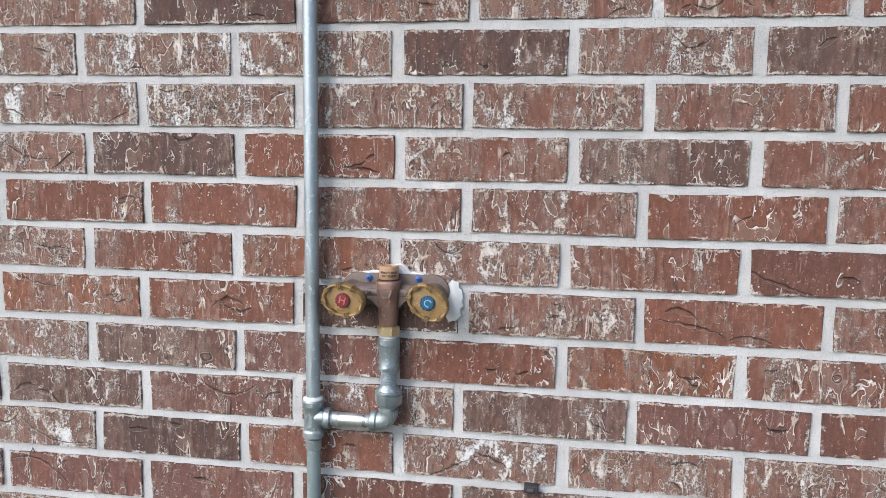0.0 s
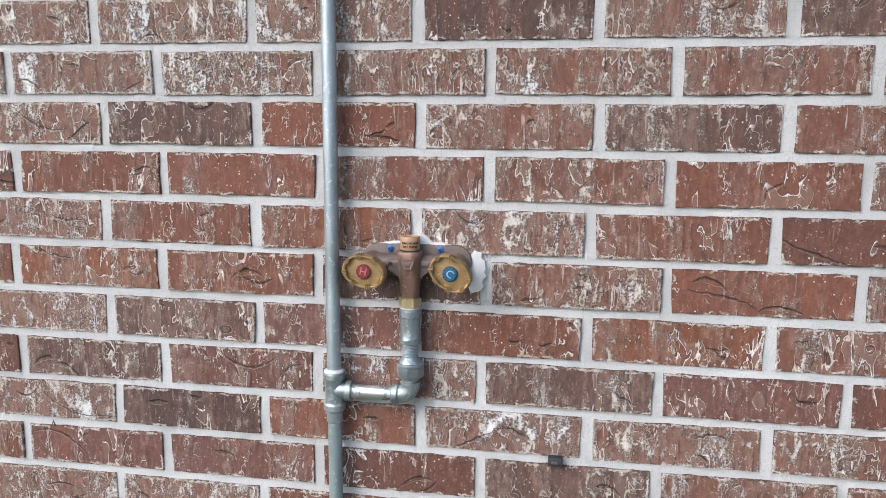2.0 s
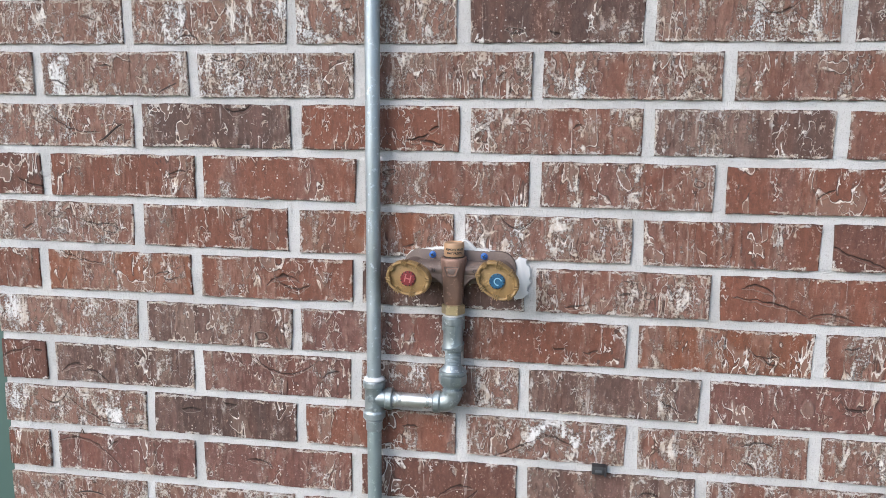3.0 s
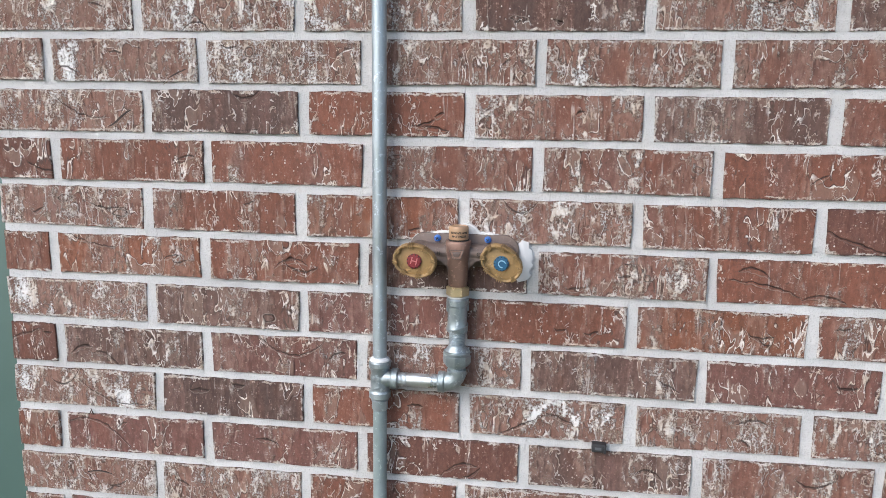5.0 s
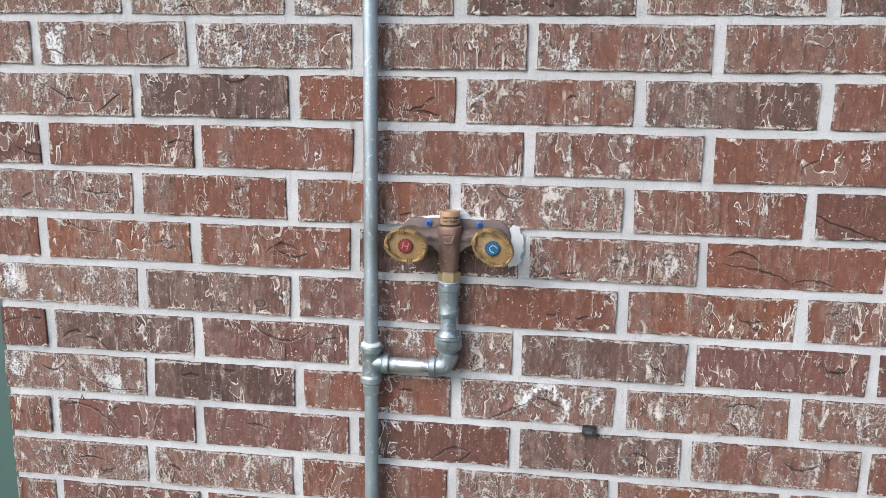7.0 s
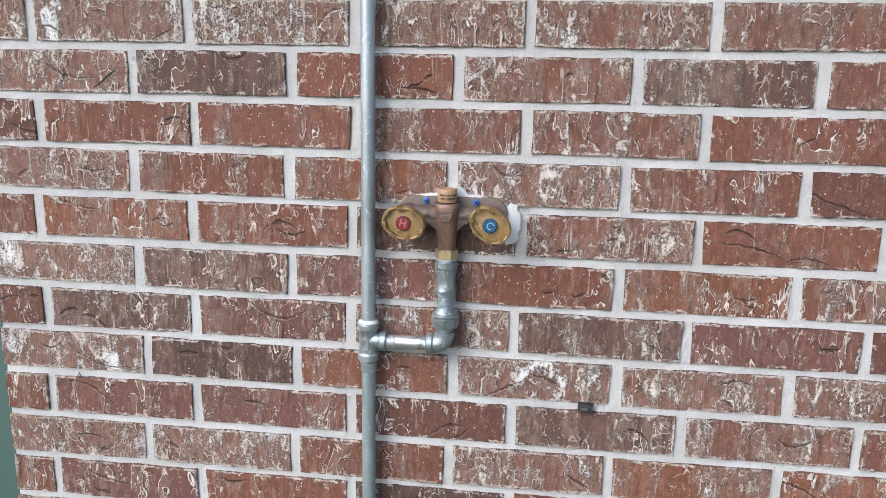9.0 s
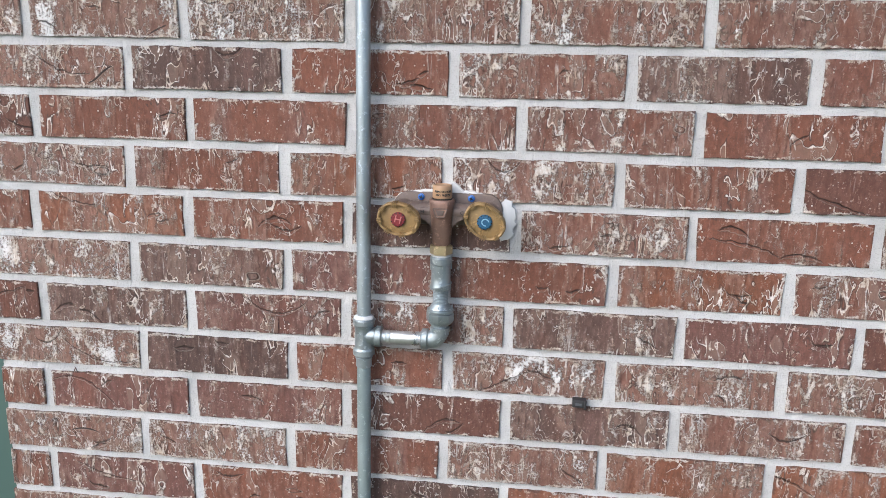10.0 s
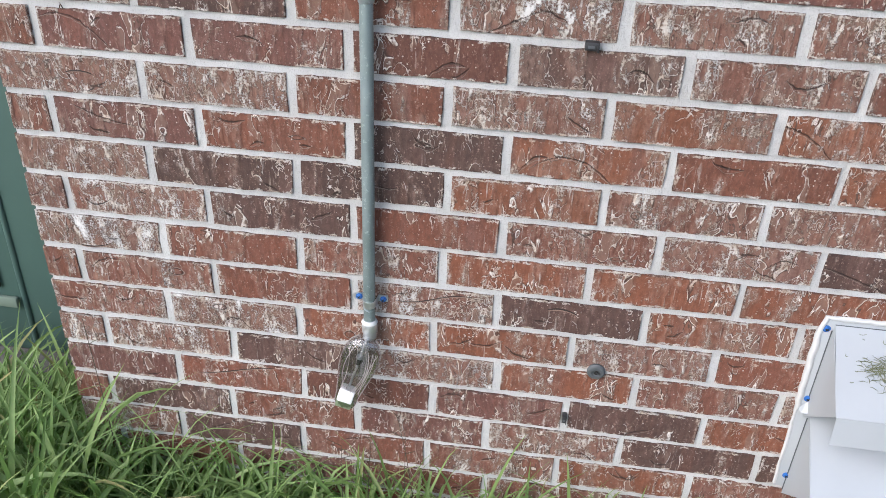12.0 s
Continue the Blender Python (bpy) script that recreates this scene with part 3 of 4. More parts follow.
def threads(x0, x1, z, y, r):
    prof, n = [], 7
    for i in range(n):
        h = (x1 - x0) * i / n
        prof += [(r, h), (r + 0.0011, h + (x1 - x0) / n * 0.5)]
    prof.append((r, x1 - x0))
    return lathe(prof, (x0, y, z), (1, 0, 0), 20)


def fitting(profile, at, axis=(0, 0, 1), bm=None):
    return lathe(profile, at, axis, 26, bm=bm)


def build_pipe():
    th = thing("water_pipe", "galvanised steel water pipe with threaded fittings fixed along a brick wall", "pipe", at=(PX, PY, 0.55))
    inv = Matrix.Translation((-PX, -PY, -0.55))

    def add(name, bm, mat, label=""):
        return part(name, moved(bm, inv), mat, th, label)

    r = 0.0107
    tz = 1.197
    add("upper_pipe", lathe([(r, 0), (r, 1.6)], (PX, PY, tz + 0.02), k=32), ZINC, "bright bluish galvanised pipe")
    add("lower_pipe", lathe([(r, 0), (r, tz - 0.02 - 0.560)], (PX, PY, 0.560), k=32), ZINC_OLD, "dull weathered grey-green pipe")
    # tee
    bm = fitting([(0.0150, -0.032), (0.0168, -0.030), (0.0168, -0.022), (0.0145, -0.019), (0.0138, 0), (0.0145, 0.016), (0.0168, 0.019), (0.0168, 0.026), (0.0150, 0.028)], (PX, PY, tz))
    fitting([(0.0136, 0.0), (0.0136, 0.018), (0.0165, 0.020), (0.0165, 0.028), (0.0150, 0.029)], (PX, PY, tz), (1, 0, 0), bm)
    bmesh.ops.create_uvsphere(bm, u_segments=20, v_segments=12, radius=0.0146, matrix=Matrix.Translation((PX, PY, tz)))
    tee = add("tee", bm, IRON)
    part("cast_mark", moved(letters("3", 0.014, 0.0022, 0.0003), inv @ pose(PX - 0.001, PY - 0.0146, tz + 0.003, 0, -80, 0)), IRON, tee)
    part("cast_mark", moved(box(-0.0045, 0.0045, -0.0012, 0.001, -0.0012, 0.0012, 0.0005), inv @ pose(PX - 0.001, PY - 0.0143, tz - 0.012, 0, -25, 0)), IRON, tee)
    add("thread_tape", fitting([(0.0112, 0), (0.0142, 0.001), (0.0160, 0.0025), (0.0152, 0.0045), (0.0130, 0.006), (0.0112, 0.007)], (PX, PY, tz + 0.0265)), TAPE, "white pipe dope and tape round the joint")
    add("thread_tape", fitting([(0.0112, 0), (0.0125, 0.002), (0.0122, 0.012), (0.0135, 0.016), (0.0112, 0.018)], (PX, PY, tz - 0.051)), ZINC)
    # short pipe with threaded ends to the elbow
    xa, xb = PX + 0.029, FX - 0.026
    add("nipple", lathe([(0.0104, 0), (0.0104, xb - xa)], (xa, PY, tz), (1, 0, 0), 28), BRIGHT, "bright new zinc pipe nipple")
    add("thread", threads(xa, xa + 0.014, tz, PY, 0.0103), BRIGHT)
    add("thread", threads(xb - 0.013, xb, tz, PY, 0.0103), BRIGHT)
    # elbow
    pts, rad = [], []
    for i in range(11):
        a = math.pi / 2 * i / 10
        pts.append((FX - 0.017 + 0.017 * math.sin(a), PY, tz + 0.017 - 0.017 * math.cos(a)))
        rad.append(0.0142)
    bm = tube(pts, rad, 22)
    fitting([(0.0150, 0), (0.0166, 0.0015), (0.0166, 0.009), (0.0145, 0.011)], (FX - 0.028, PY, tz), (1, 0, 0), bm)
    fitting([(0.0142, 0.0), (0.0142, 0.004), (0.0150, 0.006), (0.0150, 0.011), (0.0135, 0.012)], (FX, PY, tz + 0.010), (0, 0, 1), bm)
    elbow = add("elbow", bm, IRON)
    part("cast_mark", moved(box(-0.0035, 0.0035, -0.001, 0.001, -0.001, 0.001, 0.0004), inv @ pose(FX - 0.006, PY - 0.0142, tz + 0.004, 0, -40, 0)), IRON, elbow)
    # union: tail piece, six-sided nut, collar
    bm = fitting([(0.0122, 0), (0.0122, 0.008), (0.0150, 0.012), (0.0170, 0.016)], (FX, PY, 1.213))
    add("union_tail", bm, IRON)
    bm = lathe([(0.0150, 0), (0.0195, 0.004), (0.0212, 0.008), (0.0212, 0.0185), (0.0190, 0.0205)], (FX, PY, 1.2225), k=8)
    add("union_nut", bm, IRON, "wrench-marked octagonal iron union nut")
    add("union_collar", fitting([(0.0150, 0), (0.0200, 0.0005), (0.0207, 0.0030), (0.0200, 0.0055), (0.0176, 0.0062), (0.0164, 0.0085), (0.0140, 0.0120), (0.0122, 0.0145)], (FX, PY, 1.2420)), IRON)
    nip = [(0.0103, 0)]
    for i in range(9):
        nip += [(0.0118, 0.0010 + 0.0024 * i), (0.0118, 0.0020 + 0.0024 * i), (0.0109, 0.0024 + 0.0024 * i)]
    add("close_nipple", fitting(nip, (FX, PY, 1.2555)), ZINC)
    # coupling below the faucet
    bm = fitting([(0.0128, 0), (0.0158, 0.001), (0.0162, 0.004), (0.0158, 0.0075), (0.0149, 0.0095), (0.0147, 0.022), (0.0149, 0.0395), (0.0167, 0.0410), (0.0168, 0.0440), (0.0168, 0.0500), (0.0148, 0.0525)], (FX, PY, 1.2775))
    # its lower bead runs askew
    fitting([(0.0146, -0.0020), (0.0168, -0.0010), (0.0170, 0.0008), (0.0146, 0.0022)], (FX, PY, 1.2850), (-0.22, -0.12, 0.95), bm)
    for a in (-70, 20, 110, 200):
        bmesh.ops.create_cube(bm, size=1, matrix=pose(FX + 0.0148 * math.sin(radians(a)), PY - 0.0148 * math.cos(radians(a)), 1.315, 0, 0, a) @ Matrix.Diagonal((0.003, 0.004, 0.012, 1)))
    add("coupling", bm, IRON)
    add("thread_tape", fitting([(0.0128, 0), (0.0150, 0.001), (0.0146, 0.003), (0.0125, 0.0045)], (FX, PY, 1.3295)), TAPE, "white thread tape")
    add("bushing", lathe([(0.0148, 0), (0.0172, 0.0015), (0.0172, 0.0135), (0.0150, 0.015)], (FX, PY - 0.002, 1.3330), k=6), BRASS, "yellow brass hexagonal bushing")
    # coupling at the foot
    add("foot_coupling", fitting([(0.0110, -0.034), (0.0124, -0.032), (0.0124, -0.020), (0.0142, -0.017), (0.0147, -0.004), (0.0138, 0.0), (0.0114, 0.002)], (PX, PY, 0.560)), BRIGHT, "bright zinc end coupling")
    add("thread_tape", fitting([(0.0114, 0), (0.0142, 0.001), (0.0150, 0.004), (0.0132, 0.008), (0.0112, 0.010)], (PX, PY, 0.559)), TAPE, "white pipe dope round the joint")
    # drips of galvanising
    add("thread_tape", tube([(PX + 0.003, PY - 0.0108, 0.592), (PX - 0.006, PY - 0.0098, 0.597), (PX - 0.010, PY - 0.005, 0.603)], [0.0015, 0.002, 0.0012], 8), ZINC)


build_pipe()


def screw(at, r, parent, inv=Matrix()):
    bm = lathe([(r * 1.0, 0), (r * 1.0, 0.0012), (r * 0.72, 0.0016), (r * 0.70, 0.0038), (r * 0.5, 0.0046)], at, (0, -1, 0), 14)
    ob = part("screw", moved(bm, inv), SCREW, parent, "blue coated masonry screw")
    bm = box(-r * 0.5, r * 0.5, -0.0003, 0.0003, -r * 0.13, r * 0.13)
    box(-r * 0.13, r * 0.13, -0.0003, 0.0003, -r * 0.5, r * 0.5, bm=bm)
    part("cross_slot", moved(bm, inv @ pose(at[0], at[1] - 0.0047, at[2], 0, 30, 0)), INK, ob)
    return ob


def build_strap():
    z = 0.606
    th = thing("pipe_strap", "zinc pipe strap fixed to the brick with two blue screws", "pipe strap", at=(PX, 0, z))
    inv = Matrix.Translation((-PX, 0, -z))
    r = 0.0122
    prof = [(PX - 0.031, -0.0022), (PX - 0.0135, -0.0022), (PX - r, PY)] + [(PX - r * math.cos(a), PY - r * math.sin(a)) for a in [math.pi * i / 12 for i in range(1, 12)]] + [(PX + r, PY), (PX + 0.0135, -0.0022), (PX + 0.031, -0.0022)]
    bm = bmesh.new()
    lo = [bm.verts.new((x, y, z - 0.007)) for x, y in prof]
    hi = [bm.verts.new((x, y, z + 0.007)) for x, y in prof]
    for i in range(len(prof) - 1):
        bm.faces.new((lo[i], lo[i + 1], hi[i + 1], hi[i]))
    bmesh.ops.recalc_face_normals(bm, faces=bm.faces)
    bmesh.ops.solidify(bm, geom=bm.faces, thickness=0.0014)
    part("band", moved(bm, inv), BRIGHT, th)
    screw((PX - 0.0225, -0.003, z), 0.0062, th, inv)
    screw((PX + 0.0225, -0.003, z - 0.001), 0.0062, th, inv)


build_strap()


# ---- the double faucet ----
def handle(th, inv, x, z, tilt, disc, pale, sign):
    """An oval wheel with ribs in threes, a coloured disc and raised lettering."""
    y = -0.060
    m = inv @ pose(x, y, z, 0, tilt, 0) 
    a, b = 0.0312, 0.0232
    outline = [(px * (1 + 0.012 * math.cos(8 * t)), pz * (1 + 0.012 * math.cos(8 * t))) for (px, pz), t in zip(oval(a, b, 64, power=2.15), [2 * math.pi * i / 64 for i in range(64)])]
    wheel = part("handle", moved(prism(outline, -0.0065, 0.0065, 0.0016), m), GOLD, th, "gold oval turning handle")
    rim = bmesh.new()
    ring = [[(px * s, yy, pz * s) for px, pz in outline] for s, yy in ((0.97, -0.006), (0.985, -0.0105), (0.93, -0.0118), (0.86, -0.0108), (0.84, -0.006))]
    ring_loft([[Vector(p) for p in r] for r in ring], rim, ends=False)
    part("rim", moved(rim, m), GOLD, wheel)
    for k in range(8):
        t = 2 * math.pi * (k + 0.5) / 8
        for d in (-0.105, 0.0, 0.105):
            px, pz = a * 0.915 * math.cos(t + d), b * 0.915 * math.sin(t + d)
            ang = math.degrees(math.atan2(pz / (b * b), px / (a * a)))
            rib = box(-0.0036, 0.0036, -0.0135, 0.006, -0.00085, 0.00085, 0.0006, 1)
            part("rib", moved(rib, m @ pose(px, 0, pz, 0, -ang, 0)), GOLD, wheel)
    part("disc", moved(lathe([(0.0108, 0), (0.0108, 0.0030), (0.0098, 0.0040)], (0, -0.006, 0), (0, -1, 0), 32), m), disc, wheel, "enamelled colour disc")
    ringb = lathe([(0.0088, 0), (0.0090, 0.0007), (0.0078, 0.0009), (0.0076, 0.0)], (0, -0.0099, 0), (0, -1, 0), 32)
    part("disc_ring", moved(ringb, m), disc, wheel)
    word = "H" if sign < 0 else "C"
    part("letter", moved(letters(word, 0.0155, 0.0012), m @ pose(0, -0.0110, 0)), pale, wheel)
    for t in range(12):
        an = 2 * math.pi * t / 12
        part("disc_notch", moved(box(-0.0008, 0.0008, -0.0006, 0.0006, -0.0011, 0.0011), m @ pose(0.0094 * math.cos(an), -0.0100, 0.0094 * math.sin(an), 0, 90 - math.degrees(an), 0)), INK, wheel)
    for lo, hi, count in ((40, 140, 7), (215, 325, 8)):
        for i in range(count):
            an = radians(lo + (hi - lo) * i / (count - 1))
            bar = box(-0.0009, 0.0009, -0.0006, 0.0006, -0.0014, 0.0014, 0.0003, 1)
            part("raised_mark", moved(bar, m @ pose(0.0188 * math.cos(an), -0.0068, 0.0152 * math.sin(an), 0, 90 - math.degrees(an), 0)), GOLD, wheel)
    part("stem", moved(lathe([(0.0115, 0), (0.0115, 0.022), (0.0085, 0.026), (0.0085, 0.05)], (x, -0.006, z - 0.002), (0, -1, 0), 24), inv), BRONZE, th)


def build_faucet():
    cz = 1.408
    th = thing("outdoor_faucet", "bronze outdoor faucet with hot and cold handles on a brick wall", "faucet", at=(FX, 0, cz))
    inv = Matrix.Translation((-FX, 0, -cz))
    mid = (-0.2015 - 0.0360) / 2
    half = 0.0825
    # wall plate with rounded ends
    out = []
    for i in range(17):
        a = math.pi / 2 - math.pi * i / 16
        out.append((mid + half - 0.0245 + 0.0245 * math.cos(a), 1.3995 + 0.0245 * math.sin(a)))
    for i in range(17):
        a = -math.pi / 2 - math.pi * i / 16
        out.append((mid - half + 0.0245 + 0.0245 * math.cos(a), 1.3995 + 0.0245 * math.sin(a)))
    part("wall_plate", moved(prism(out, -0.0065, 0.006, 0.002), inv), BRONZE, th, "brown cast wall plate")
    # cross tube between both valves
    part("cross_body", moved(lathe([(0.0085, 0), (0.0150, 0.002), (0.0150, 0.122), (0.0085, 0.124)], (mid - 0.062, -0.0125, 1.3975), (1, 0, 0), 24, (0.85, 1.0)), inv), BRONZE, th)
    for x in (-0.1845, -0.0595):
        part("valve_boss", moved(lathe([(0.0210, 0), (0.0195, 0.012), (0.0160, 0.017), (0.0150, 0.024)], (x, -0.005, 1.392), (0, -1, 0), 28), inv), BRONZE, th)
    # spout body: tapers downwards
    rings = []
    for z, w, d in ((1.3475, 0.0120, 0.0125), (1.3500, 0.0138, 0.0140), (1.362, 0.0146, 0.0150), (1.388, 0.0160, 0.0185), (1.400, 0.0172, 0.0205), (1.408, 0.0180, 0.0205), (1.4135, 0.0188, 0.0205), (1.4165, 0.0180, 0.0195)):
        ring = []
        for px, pz in oval(w, d, 28, power=2.6):
            ring.append(Vector((FX + px, PY - 0.001 + pz, z)))
        rings.append(ring)
    spout = part("spout_body", moved(ring_loft(rings), inv), BRONZE_FRONT, th, "copper-brown cast spout body")
    for s in (-1, 1):
        bm = ring_loft([[Vector((FX + s * (0.012 + dx) , PY + yy * 0.010 + 0.004, 1.404 + zz)) for yy, zz in ((-1, 0.0), (1, 0.0), (1, hz), (-1, hz))] for dx, hz in ((0.0, -0.034), (0.006, -0.026), (0.013, -0.019), (0.020, -0.016))])
        part("gusset", moved(bm, inv), BRONZE, spout)
    # maker's shield as a plain outline
    f = PY - 0.0225
    shield = [(-0.0105, 0.006), (0.0105, 0.006), (0.0060, -0.0068), (-0.0060, -0.0068)]
    part("shield", moved(prism(shield, -0.0010, 0.002), inv @ pose(FX, f, 1.3995)), BRONZE_FRONT, spout)
    rimpts = shield + shield[:1]
    for (ax, az), (bx, bz) in zip(rimpts, rimpts[1:]):
        part("shield_rim", moved(tube([(ax, -0.0012, az), (bx, -0.0012, bz)], 0.0007, 6), inv @ pose(FX, f, 1.3995)), BRONZE, spout)
    part("shield_mark", moved(prism([(-0.0062, 0.0034), (0.0062, 0.0034), (0.0036, -0.0042), (-0.0036, -0.0042)], -0.0018, 0.001, 0.0004), inv @ pose(FX, f, 1.3995)), BRONZE, spout)
    # tan cap with its warning
    part("cap_gasket", moved(lathe([(0.0140, 0), (0.0152, 0.0005), (0.0152, 0.0018), (0.0140, 0.0022)], (FX, PY, 1.4162), k=30), inv), INK, th)
    cap = part("cap", moved(lathe([(0.0140, 0), (0.0146, 0.001), (0.0146, 0.0175), (0.0136, 0.0195), (0.0118, 0.0200), (0.0110, 0.0185)], (FX, PY, 1.4182), k=36), inv), CAP, th, "tan plastic cap with black warning")
    for text, z in (("REMOVE HOSE", 1.4290), ("MAY FREEZE", 1.4238)):
        bm = letters(text, 0.0041, 0.0003, 0.00013)
        for v in bm.verts:
            a = (v.co.x + 0.0030) / 0.0146
            rr = 0.0147 - v.co.y
            v.co = Vector((FX + rr * math.sin(a), PY - rr * math.cos(a), z + v.co.z))
        part("warning", moved(bm, inv), INK, cap, smooth=0)
    part("raised_letter", moved(letters("H", 0.0080, 0.0010), inv @ pose(-0.1535, -0.0280, 1.3975)), INK, th)
    part("raised_letter", moved(letters("C", 0.0080, 0.0010), inv @ pose(-0.0945, -0.0280, 1.3975)), INK, th)
    screw((-0.1585, -0.0065, 1.4165), 0.0052, th, inv)
    screw((-0.0830, -0.0065, 1.4165), 0.0052, th, inv)
    handle(th, inv, -0.1825, 1.3920, 14, RED, PALE_RED, -1)
    handle(th, inv, -0.0578, 1.3935, 34, BLUE, PALE_BLUE, 1)
    # sealant smeared round the plate
    top = []
    for i in range(61):
        v = i / 60
        x = -0.197 + 0.150 * v
        z = 1.4150 + 0.0135 * max(math.sin(math.pi * v), 0.0) ** 0.45 + 0.0115 * math.exp(-((v - 0.57) / 0.075) ** 2)
        z += 0.0022 * noise.noise((x * 120, 3, 0)) + 0.0012 * noise.noise((x * 420, 9, 0))
        top.append((x, z))
    smear = prism(top + [(-0.050, 1.395), (-0.190, 1.395)], -0.0042, 0.006, 0.0018)
    bm = tube([(x, -0.0035, z - 0.003) for x, z in top[6:54]], [0.0020 + 0.0012 * noise.noise((x * 160, 0, 5)) for x, z in top[6:54]], 10, wobble=0.1, seed=4)
    rng = random.Random(3)
    for i in range(3):
        at = (rng.gauss(-0.060, 0.012), -0.001, rng.gauss(1.363, 0.002))
        bmesh.ops.create_icosphere(bm, subdivisions=2, radius=rng.uniform(0.002, 0.0048), matrix=Matrix.Translation(at) @ Matrix.Diagonal((1.4, 0.45, 0.7, 1)))
    for v in bm.verts:
        v.co += Vector((noise.noise(v.co * 160), 0, noise.noise(v.co * 160 + Vector((9, 0, 0))))) * 0.0016
    part("sealant_patch", moved(smear, inv), CAULK, th, "white sealant smeared over the plate's upper edge")
    patch = prism([(x + 0.0065 * noise.noise((x * 30, z * 110, 0)) + 0.0012 * noise.noise((x * 260, z * 260, 2)), z + 0.004 * noise.noise((x * 150, z * 150, 5))) for x, z in oval(0.0135, 0.032, 96, -0.0310, 1.386, 2.0)], -0.0020, 0.006, 0.0005)
    part("sealant_patch", moved(patch, inv), CAULK, th, "white sealant smeared flat beside the plate")
    part("sealant", moved(bm, inv), CAULK, th, "white sealant squeezed out round the plate")


build_faucet()


# ---- small fittings in the wall ----
def weep_vent(at, w, h, label, tilt):
    th = thing("weep_vent", label, "vent", at=at)
    part("sleeve", moved(box(-w / 2, w / 2, -0.010, 0.03, -h / 2, h / 2, 0.0015), pose(0, 0, 0, 0, tilt, 0)), BLACK, th)
    part("slot", moved(box(-w * 0.28, w * 0.18, -0.0108, -0.0098, -h * 0.2, h * 0.12), pose(0, 0, 0, 0, tilt, 0)), GREY, th)
    part("flange", moved(box(w * 0.36, w * 0.52, -0.013, 0.002, -h * 0.55, h * 0.5, 0.001), pose(0, 0, 0, 0, tilt, 0)), BLACK, th)


weep_vent((0.0925, -0.002, 1.1035), 0.021, 0.013, "small black plastic weep vent in a mortar joint", 2)
weep_vent((0.1335, -0.002, 0.375), 0.0085, 0.016, "small black plastic weep tube in an upright joint", 0)


def build_plug():
    th = thing("cable_bushing", "round dark grey cable bushing set in brick", "bushing", at=(0.1785, -0.002, 0.495))
    part("collar", lathe([(0.0165, 0), (0.0168, 0.004), (0.0140, 0.0075), (0.0088, 0.0082), (0.0070, 0.0050)], (0, 0.002, 0), (0, -1, 0), 30), GREY, th)
    part("hole", lathe([(0.0045, 0), (0.0045, 0.0006)], (0.001, -0.0035, -0.001), (0, -1, 0), 16), INK, th)
    part("cable_stub", tube([(0.001, -0.003, 0), (0.004, -0.009, 0.0015), (0.006, -0.010, 0.002)], 0.0022, 8), BLACK, th)


build_plug()


